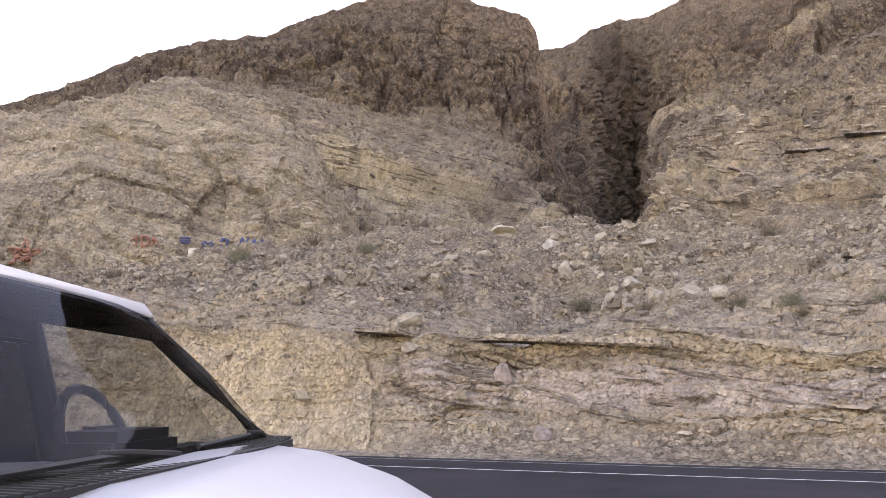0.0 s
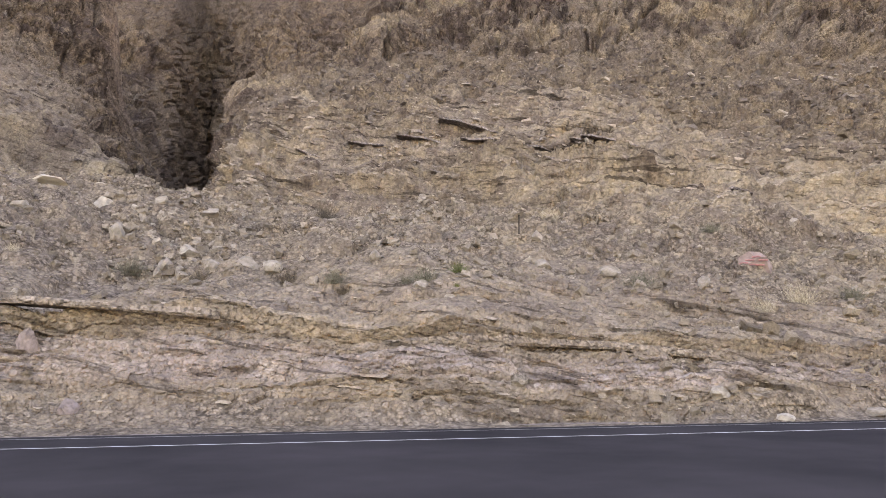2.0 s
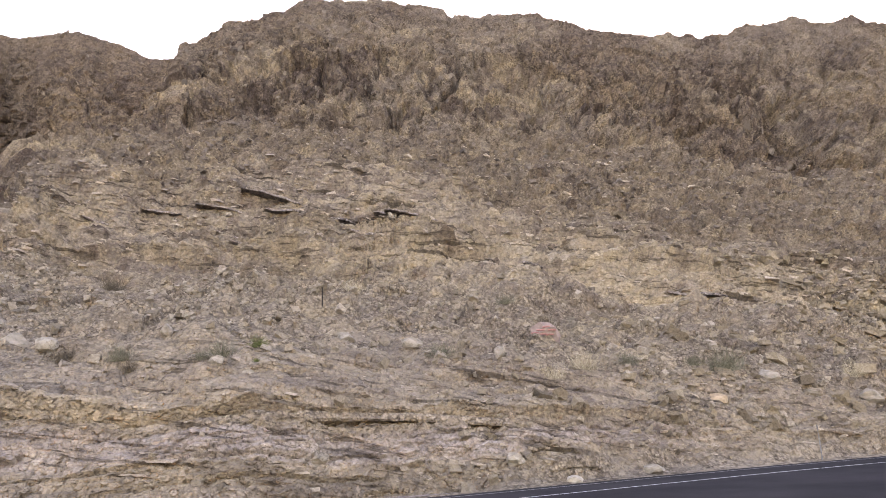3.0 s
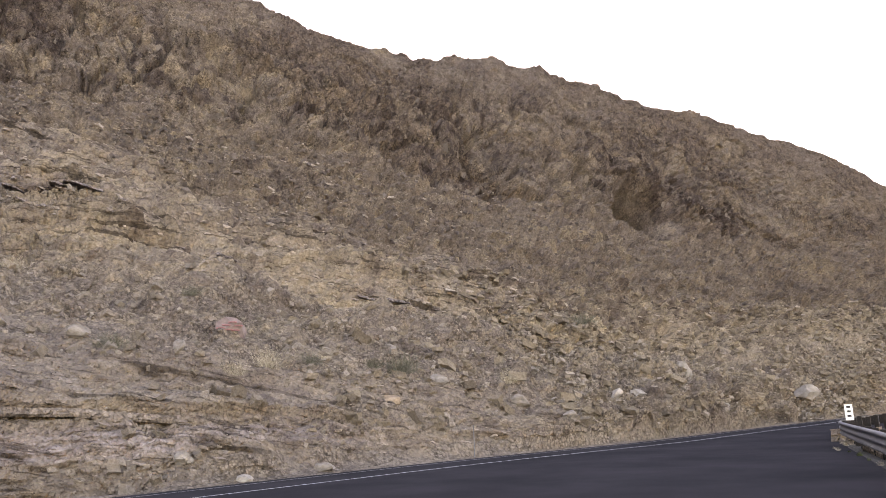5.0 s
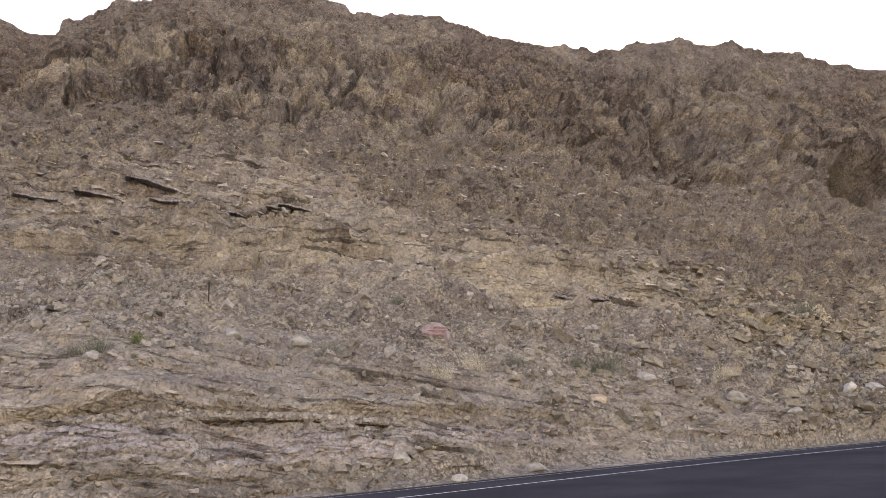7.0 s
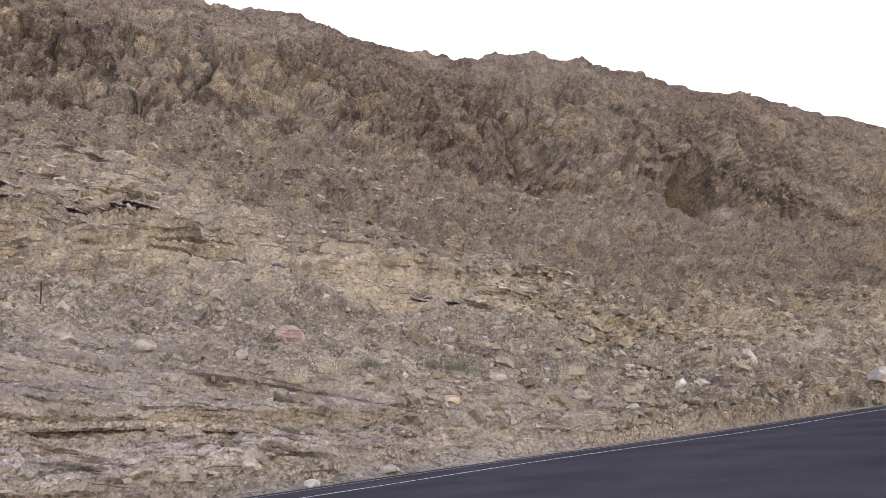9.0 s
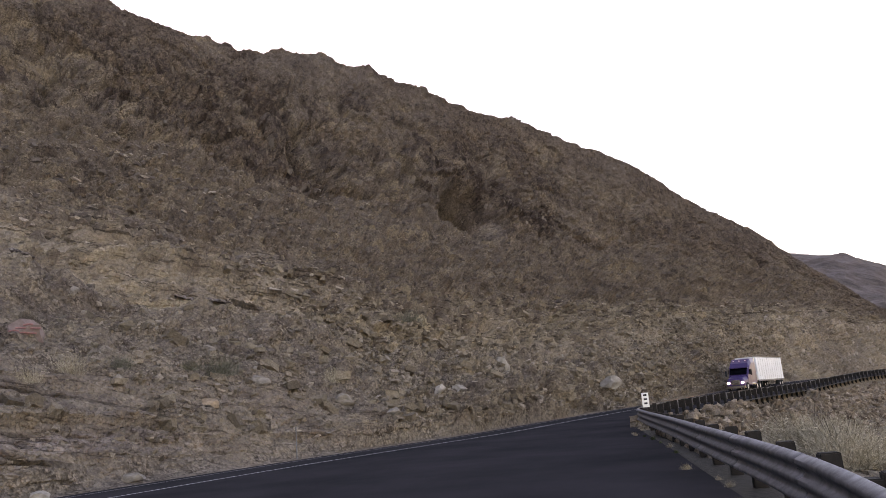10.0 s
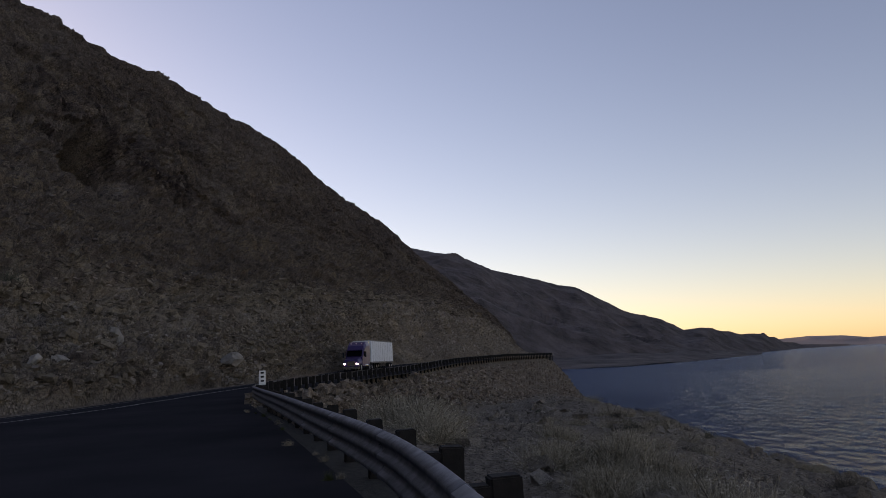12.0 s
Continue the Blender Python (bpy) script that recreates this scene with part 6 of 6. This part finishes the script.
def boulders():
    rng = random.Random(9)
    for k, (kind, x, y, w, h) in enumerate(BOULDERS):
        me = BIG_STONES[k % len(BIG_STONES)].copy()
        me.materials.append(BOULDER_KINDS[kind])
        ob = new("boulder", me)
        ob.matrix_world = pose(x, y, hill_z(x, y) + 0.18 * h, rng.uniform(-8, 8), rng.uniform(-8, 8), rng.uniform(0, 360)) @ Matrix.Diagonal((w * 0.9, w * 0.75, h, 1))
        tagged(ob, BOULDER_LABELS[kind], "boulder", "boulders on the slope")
        if kind == "red":
            from_above = Vector((x * 0.0 - x, -y, 0)).normalized()
            for i, (u, v, a) in enumerate(((-0.3, 0.1, 30), (-0.1, 0.22, -20), (0.1, 0.12, 50), (0.28, 0.02, -35), (0.0, -0.05, 10), (-0.2, -0.08, -40))):
                stroke = part("painted_stroke", tube(bmesh.new(), [(-0.16, 0, 0), (0, 0.02, 0.02), (0.16, 0, 0)], 0.035, 5), PINK_PAINT, ob)
                world = Vector((x, y, ob.location.z)) + from_above * (w * 0.40 - 0.12 * w * abs(u)) + Vector((from_above.y, -from_above.x, 0)) * u * w * 0.8 + Vector((0, 0, v * h + 0.08 * h))
                stroke.matrix_parent_inverse = Matrix()
                stroke.matrix_basis = ob.matrix_world.inverted() @ (Matrix.Translation(world) @ pose(0, 0, 0, 90 + a, 0, math.degrees(math.atan2(from_above.y, from_above.x)) + 90))


boulders()


# ---------------------------------------------------------------- jutting ledges
LEDGES = [  # place, by the camera's view, and length of long beds that overhang a dark gap
    (36.1, 36.7, 3.8), (40.2, 21.7, 4.4), (27.8, 44.7, 2.4), (32.5, 40.1, 3.5), (35.2, 32.8, 3.6), (37.5, 28.2, 3.5),
    (42.9, 27.9, 4.2), (43.9, 19.5, 3.2), (46.3, 16.8, 3.0), (31.8, 43.8, 3.7), (26.1, 51.2, 3.4), (32.5, 36.1, 2.5),
    (43.3, 36.2, 3.3), (27.7, 42.8, 2.3), (55.7, 15.0, 3.9), (69.2, 12.2, 4.2), (52.5, 26.8, 4.4), (22.3, 52.9, 3.0),
]


def ledges():
    rng = random.Random(17)
    spots = list(LEDGES)
    flat = HILL.reshape(-1, 3)
    want = np.flatnonzero(((HILL_ROW > 3.2) & (HILL_ROW < 3.9) & (HILL_AZ > 22) & (HILL_AZ < 84)).reshape(-1))
    spots += [(float(flat[i, 0]), float(flat[i, 1]), rng.uniform(3.0, 8.0)) for i in rng.sample(list(want), 4)]
    for x, y, length in spots:
        bm = bmesh.new()
        length *= 1.05
        n = 18
        rings = []
        for i in range(n + 1):
            s = i / n
            taper = max(0.08, math.sin(math.pi * min(max(s * 1.02, 0.02), 0.98)) ** 0.5)
            out, th = 0.32 * taper * rng.uniform(0.5, 1.15), 0.15 * taper * rng.uniform(0.7, 1.3)
            u = (s - 0.5) * length
            dz = rng.uniform(-0.04, 0.04) + 0.12 * math.sin(s * 5 + length)
            rings.append([Vector((u, -out, dz)), Vector((u, -out * 0.9, dz + th * 0.55)), Vector((u, -out * 0.4, dz + th)), Vector((u, 1.6, dz + th * 1.3)), Vector((u, 1.6, dz - 0.25)), Vector((u, -out * 0.5, dz - 0.02))])
        loft(bm, rings)
        me = bpy.data.meshes.new("rock_ledge")
        bm.to_mesh(me)
        bm.free()
        me.materials.append(ROCK)
        ob = new("rock_ledge", me)
        b = -math.degrees(math.atan2(x, y))
        ob.matrix_world = pose(x, y, hill_z(x, y) + 0.06, 8, 13 + rng.uniform(-3, 3), b + rng.uniform(-8, 8))
        tagged(ob, "long tan rock bed jutting over a dark gap", "rock ledge", "bedded ledges on the hillside")


ledges()


def jutting_bed():
    """The long yellow bed that overhangs a dark slit half way up the cut bank."""
    az = np.arange(-6.5, 62.0, 0.12)
    r, z = along(LEDGE, az)
    base = np.stack([r * np.sin(np.radians(az)), r * np.cos(np.radians(az)), z - 0.05], -1)
    slow, quick = vnoise(base / 2.6, 811), vnoise(base / 0.6, 812)
    keep = smooth(slow, -0.4, 0.15) * smooth(az, -6.5, -3) * (1 - smooth(az, 56, 62))
    jut = -0.3 + (0.64 + 0.10 * quick) * keep
    thick = (0.24 + 0.07 * vnoise(base / 2.0, 813)) * (0.4 + 0.6 * keep)
    toward = -base * np.array((1, 1, 0.0)) / np.hypot(base[:, 0], base[:, 1])[:, None]
    up = np.array((0, 0, 1.0))
    rows = []
    for o, h, q in ((None, 0.0, 0.0), (0.85, 0.0, 0.03), (1.0, 0.3, -0.03), (0.97, 0.65, 0.03), (0.8, 0.95, 0.0), (None, 1.25, 0.0)):
        out = jut * o + q * quick if o else 0 * jut - 0.9
        rows.append(base + toward * out[:, None] + up * (thick * h)[:, None])
    P = np.array(rows)
    shape = P.shape[:2]
    one = np.ones(shape)
    tagged(grid_mesh("rock_bed", P, ROCK, False, tint(0.35 * one, 0 * one, 0 * one, shape, 0.3 * one)), "long yellowish rock bed jutting over a dark slit in the cut bank", "rock bed", kind="structure")


jutting_bed()


# ---------------------------------------------------------------- shrubs and dry grass
def blade_mesh(count, seed, spread, lean, width, droop, tips=1):
    """Blades or leafy twigs from one root, about 1 m high."""
    rng = random.Random(seed)
    bm = bmesh.new()
    for _ in range(count):
        a, t = rng.uniform(0, 2 * math.pi), abs(rng.gauss(0, lean))
        d = Vector((math.cos(a) * math.sin(t), math.sin(a) * math.sin(t), max(0.12, math.cos(t))))
        root = Vector((rng.gauss(0, spread), rng.gauss(0, spread), 0))
        size = rng.uniform(0.3, 0.85)
        side = d.cross(Vector((rng.uniform(-1, 1), rng.uniform(-1, 1), rng.uniform(-1, 1)))).normalized() * width * rng.uniform(0.6, 1.3)
        wave = Vector((rng.gauss(0, 0.06), rng.gauss(0, 0.06), rng.gauss(0, 0.03)))
        pts = [root + wave * s * (2 - s) + d * size * s + Vector((d.x, d.y, -abs(droop))) * droop * s * s for s in (0.0, 0.5, 1.0)]
        w = (0.7, 1.0, 0.15)
        v = [(bm.verts.new(p - side * k), bm.verts.new(p + side * k)) for p, k in zip(pts, w)]
        for (p0, p1), (q0, q1) in zip(v, v[1:]):
            bm.faces.new((p0, p1, q1, q0))
        for _ in range(tips):
            p = pts[1].lerp(pts[2], rng.random())
            e = Vector((rng.gauss(0, 1), rng.gauss(0, 1), rng.gauss(0.4, 1))).normalized() * rng.uniform(0.03, 0.08)
            q = e.orthogonal().normalized() * rng.uniform(0.006, 0.014)
            bm.faces.new([bm.verts.new(p - q), bm.verts.new(p + q), bm.verts.new(p + e)])
    return bm


def twig_mesh(seed):
    rng = random.Random(seed)
    bm = bmesh.new()
    for _ in range(9):
        a, t = rng.uniform(0, 2 * math.pi), rng.uniform(0.2, 1.1)
        d = Vector((math.cos(a) * math.sin(t), math.sin(a) * math.sin(t), math.cos(t)))
        bend = Vector((rng.gauss(0, 0.1), rng.gauss(0, 0.1), 0.05))
        tube(bm, [(0, 0, -0.05), d * 0.4 + bend, d * rng.uniform(0.7, 0.95) + bend * 2], [0.007, 0.005, 0.002], 4)
    return bm


def plant(name, label, category, foliage, leaf_mat, seed):
    top = empty(name, pose(0, 0, -60))
    tagged(top, label, category)
    tagged(part("stem", twig_mesh(seed), DARK_TWIG, top), kind="stuff")
    tagged(part("foliage", foliage, leaf_mat, top), kind="stuff")
    return top


PLANTS = {
    "gr": [plant("sagebrush", "low grey-green sagebrush on the stony slope", "shrub", blade_mesh(300, s, 0.2, 0.95, 0.005, 0.05, 3), SAGE_LEAF, s) for s in (1, 2)],
    "dk": [plant("dark_shrub", "dark twiggy desert shrub among the stones", "shrub", blade_mesh(300, s, 0.2, 0.9, 0.005, 0.04, 3), DARK_TWIG, s) for s in (3, 4)],
    "green": [plant("green_shrub", "small rounded green shrub on the slope", "shrub", blade_mesh(300, s, 0.18, 0.9, 0.006, 0.03, 4), GREEN_LEAF, s) for s in (5,)],
    "tan": [plant("dry_grass_tuft", "tuft of dry straw-coloured grass", "grass tuft", blade_mesh(320, s, 0.2, 0.7, 0.003, 0.12, 1), DRY_LEAF, s) for s in (6, 7)],
    "thicket": [plant("rabbitbrush", "large pale dry rabbitbrush clump beside the guard rail", "shrub", blade_mesh(1200, s, 0.26, 0.8, 0.0045, 0.12, 2), DRY_LEAF, s) for s in (10, 11)],
    "brush": [plant("rabbitbrush", "pale dry rabbitbrush on the lake bank", "shrub", blade_mesh(400, s, 0.24, 0.75, 0.007, 0.08, 3), DRY_LEAF, s) for s in (8, 9)],
}
used = set()


def put_plant(kind, x, y, z, width, rng, tall=0.75):
    proto = PLANTS[kind][rng.randrange(len(PLANTS[kind]))]
    m = pose(x, y, z, rng.uniform(-6, 6), rng.uniform(-6, 6), rng.uniform(0, 360)) @ Matrix.Diagonal((width * 0.75, width * 0.75, width * tall, 1))
    if proto.name not in used:
        used.add(proto.name)
        proto.matrix_world = m
        return proto
    return copy_thing(proto, m @ Matrix.Diagonal((1 / proto.scale.x, 1 / proto.scale.y, 1 / proto.scale.z, 1)))


SHRUBS = [  # kind, place, width, set where the camera's sight lines meet the slope
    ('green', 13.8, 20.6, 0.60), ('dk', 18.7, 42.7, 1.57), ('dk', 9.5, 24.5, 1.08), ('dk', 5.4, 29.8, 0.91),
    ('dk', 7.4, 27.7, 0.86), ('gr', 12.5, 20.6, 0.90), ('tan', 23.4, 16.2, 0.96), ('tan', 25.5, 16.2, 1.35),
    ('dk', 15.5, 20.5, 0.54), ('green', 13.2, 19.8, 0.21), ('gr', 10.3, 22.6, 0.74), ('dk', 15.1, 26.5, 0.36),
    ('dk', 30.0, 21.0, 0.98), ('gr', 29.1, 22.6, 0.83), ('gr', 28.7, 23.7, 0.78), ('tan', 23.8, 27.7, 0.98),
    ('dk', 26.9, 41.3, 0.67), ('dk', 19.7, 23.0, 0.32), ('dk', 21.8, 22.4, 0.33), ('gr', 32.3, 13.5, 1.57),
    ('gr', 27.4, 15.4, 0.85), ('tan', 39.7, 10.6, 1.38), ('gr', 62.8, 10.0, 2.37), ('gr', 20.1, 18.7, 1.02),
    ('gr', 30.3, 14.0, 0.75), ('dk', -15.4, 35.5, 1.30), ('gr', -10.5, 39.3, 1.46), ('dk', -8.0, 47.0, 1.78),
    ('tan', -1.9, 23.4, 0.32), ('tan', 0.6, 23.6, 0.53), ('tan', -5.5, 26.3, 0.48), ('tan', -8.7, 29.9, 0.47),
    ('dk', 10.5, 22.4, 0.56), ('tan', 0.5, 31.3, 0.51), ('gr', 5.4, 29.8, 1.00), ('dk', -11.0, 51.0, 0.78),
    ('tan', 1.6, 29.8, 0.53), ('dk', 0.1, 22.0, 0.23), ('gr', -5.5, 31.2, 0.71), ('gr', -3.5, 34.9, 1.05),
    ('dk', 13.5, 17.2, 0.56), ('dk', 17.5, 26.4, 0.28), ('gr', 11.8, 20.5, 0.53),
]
plant_rng = random.Random(5)
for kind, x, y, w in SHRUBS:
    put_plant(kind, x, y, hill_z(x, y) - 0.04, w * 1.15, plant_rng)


def shore_z(x, y):
    d = (SHORE[..., 0] - x) ** 2 + (SHORE[..., 1] - y) ** 2
    return float(SHORE[..., 2].reshape(-1)[np.argmin(d)])


# brush on the lake bank: the large clump beside the rail, then scattered plants thinning towards the water
for x, y, w, kind in ((21.5, -6.6, 2.2, "thicket"), (20.2, -6.5, 2.0, "thicket"), (19.0, -6.6, 2.0, "thicket"), (17.6, -6.3, 1.5, "thicket"), (9.5, -5.2, 0.9, "tan"), (7.0, -4.6, 1.1, "thicket"),
                      (7.8, -6.2, 1.5, "thicket"), (9.2, -7.6, 1.6, "thicket"), (11.2, -6.9, 1.2, "thicket"), (6.2, -6.4, 1.3, "thicket"), (12.0, -8.6, 1.4, "thicket"), (14.0, -7.6, 1.3, "thicket"), (13.5, -8.8, 1.5, "thicket"), (15.5, -10.2, 1.6, "thicket")):
    put_plant(kind, x, y, shore_z(x, y) - 0.05, w, plant_rng, 0.6)
for _ in range(150):
    b, r = radians(plant_rng.uniform(107, 146)), 9 + 46 * plant_rng.random() ** 0.8
    x, y = r * math.sin(b), r * math.cos(b)
    if y > -3.4 - 0.02 * x:
        continue
    z = shore_z(x, y)
    if z < LAKE_Z + 0.4:
        continue
    put_plant(plant_rng.choice(("brush", "brush", "gr", "tan", "dk")), x, y, z - 0.05, plant_rng.uniform(0.5, 1.3), plant_rng, 0.5)
# weeds at the foot of the rail
for k in range(18):
    s = 5 + 31 * plant_rng.random()
    i = int(np.argmin(np.abs(rail[:, 0] - s)))
    c = offset(rail, plant_rng.uniform(0.05, 0.6))[i]
    put_plant(plant_rng.choice(("tan", "green", "tan")), float(c[0]), float(c[1]), 0.0, plant_rng.uniform(0.10, 0.22), plant_rng, 0.8)


# ---------------------------------------------------------------- sprayed marks on the bluff
def sprayed():
    from_tree = bpy.context.evaluated_depsgraph_get()
    from_tree.update()
    ev = BLUFF.evaluated_get(from_tree)

    def onto(x, z):
        ok, p, n, _ = ev.ray_cast(Vector((x * 0.6, 20.0, z)), Vector((x * 0.4, 24.0, 0)).normalized())
        return (p - Vector((x * 0.4, 24.0, 0)).normalized() * 0.10) if ok else None

    def stroke(parent, pts, width, mat):
        bm = bmesh.new()
        path = []
        for (x0, z0), (x1, z1) in zip(pts, pts[1:]):
            path += [onto(x0 + (x1 - x0) * s, z0 + (z1 - z0) * s) for s in np.linspace(0, 1, 12)[:-1]]
        path = [p for p in path + [onto(*pts[-1])] if p is not None]
        if len(path) > 1:
            tube(bm, path, 1.25 * width, 5)
            part("stroke", bm, mat, parent)

    def mark(label, x, z, lines, width, mat):
        top = empty("graffiti", pose(0, 0, 0))
        tagged(top, label, "graffiti", "graffiti on the bluff")
        for pts in lines:
            stroke(top, [(x + u, z + v) for u, v in pts], width, mat)

    star = [(1.0 * math.sin(k * 4 * math.pi / 5), 0.95 * math.cos(k * 4 * math.pi / 5)) for k in range(6)]
    mark("dark red sprayed star on the yellow bluff", -24.2, 9.3, [star], 0.045, RED_PAINT)
    mark("red sprayed scrawl inside the star", -24.2, 9.1, [[(-0.5, k * 0.25 - 0.2), (-0.2, k * 0.25), (0.1, k * 0.25 - 0.15), (0.45, k * 0.25)] for k in range(3)], 0.05, RED_PAINT)
    mark("faded red sprayed scrawl on the bluff", -17.6, 10.6, [[(-0.8, 0), (-0.5, 0.35), (-0.45, -0.3)], [(-0.2, 0.35), (-0.1, -0.35), (0.2, -0.3), (0.2, 0.3), (-0.2, 0.35)], [(0.45, -0.3), (0.5, 0.35), (0.8, -0.25)]], 0.05, RED_PAINT)
    mark("white sprayed patch at the foot of the bluff", -13.9, 9.9, [[(-1.1, k * 0.13 - 0.35), (-0.3, k * 0.13 - 0.30), (0.5, k * 0.13 - 0.38), (1.0, k * 0.13 - 0.3)] for k in range(6)], 0.075, WHITE_SPRAY)
    heart = [(0, -0.3), (-0.3, 0.05), (-0.2, 0.28), (0, 0.12), (0.2, 0.28), (0.3, 0.05), (0, -0.3)]
    mark("dark blue sprayed heart on the bluff", -14.0, 10.7, [heart], 0.05, BLUE_PAINT)
    mark("dark blue sprayed strokes beside the heart", -13.2, 10.75, [[(0, -0.45), (0, 0.45), (0.4, 0.3), (0.35, 0.05), (0, 0.0)], [(0.1, 0.0), (0.5, -0.45)]], 0.065, BLUE_PAINT)
    mark("faint blue sprayed strokes on the bluff", -15.3, 10.8, [[(-0.3, 0.2), (0.3, 0.2)], [(-0.3, 0.0), (0.35, 0.05)], [(-0.2, -0.15), (0.3, -0.12)]], 0.05, BLUE_PAINT)
    mark("dark sprayed scrawl near the bluff's end", -11.4, 11.0, [[(-0.7, -0.2), (-0.6, 0.3), (-0.4, -0.1), (-0.2, 0.3)], [(0.0, -0.2), (0.1, 0.3), (0.3, -0.2)], [(0.5, -0.2), (0.55, 0.3), (0.8, 0.1), (0.6, 0.0)]], 0.05, BLUE_PAINT)


sprayed()
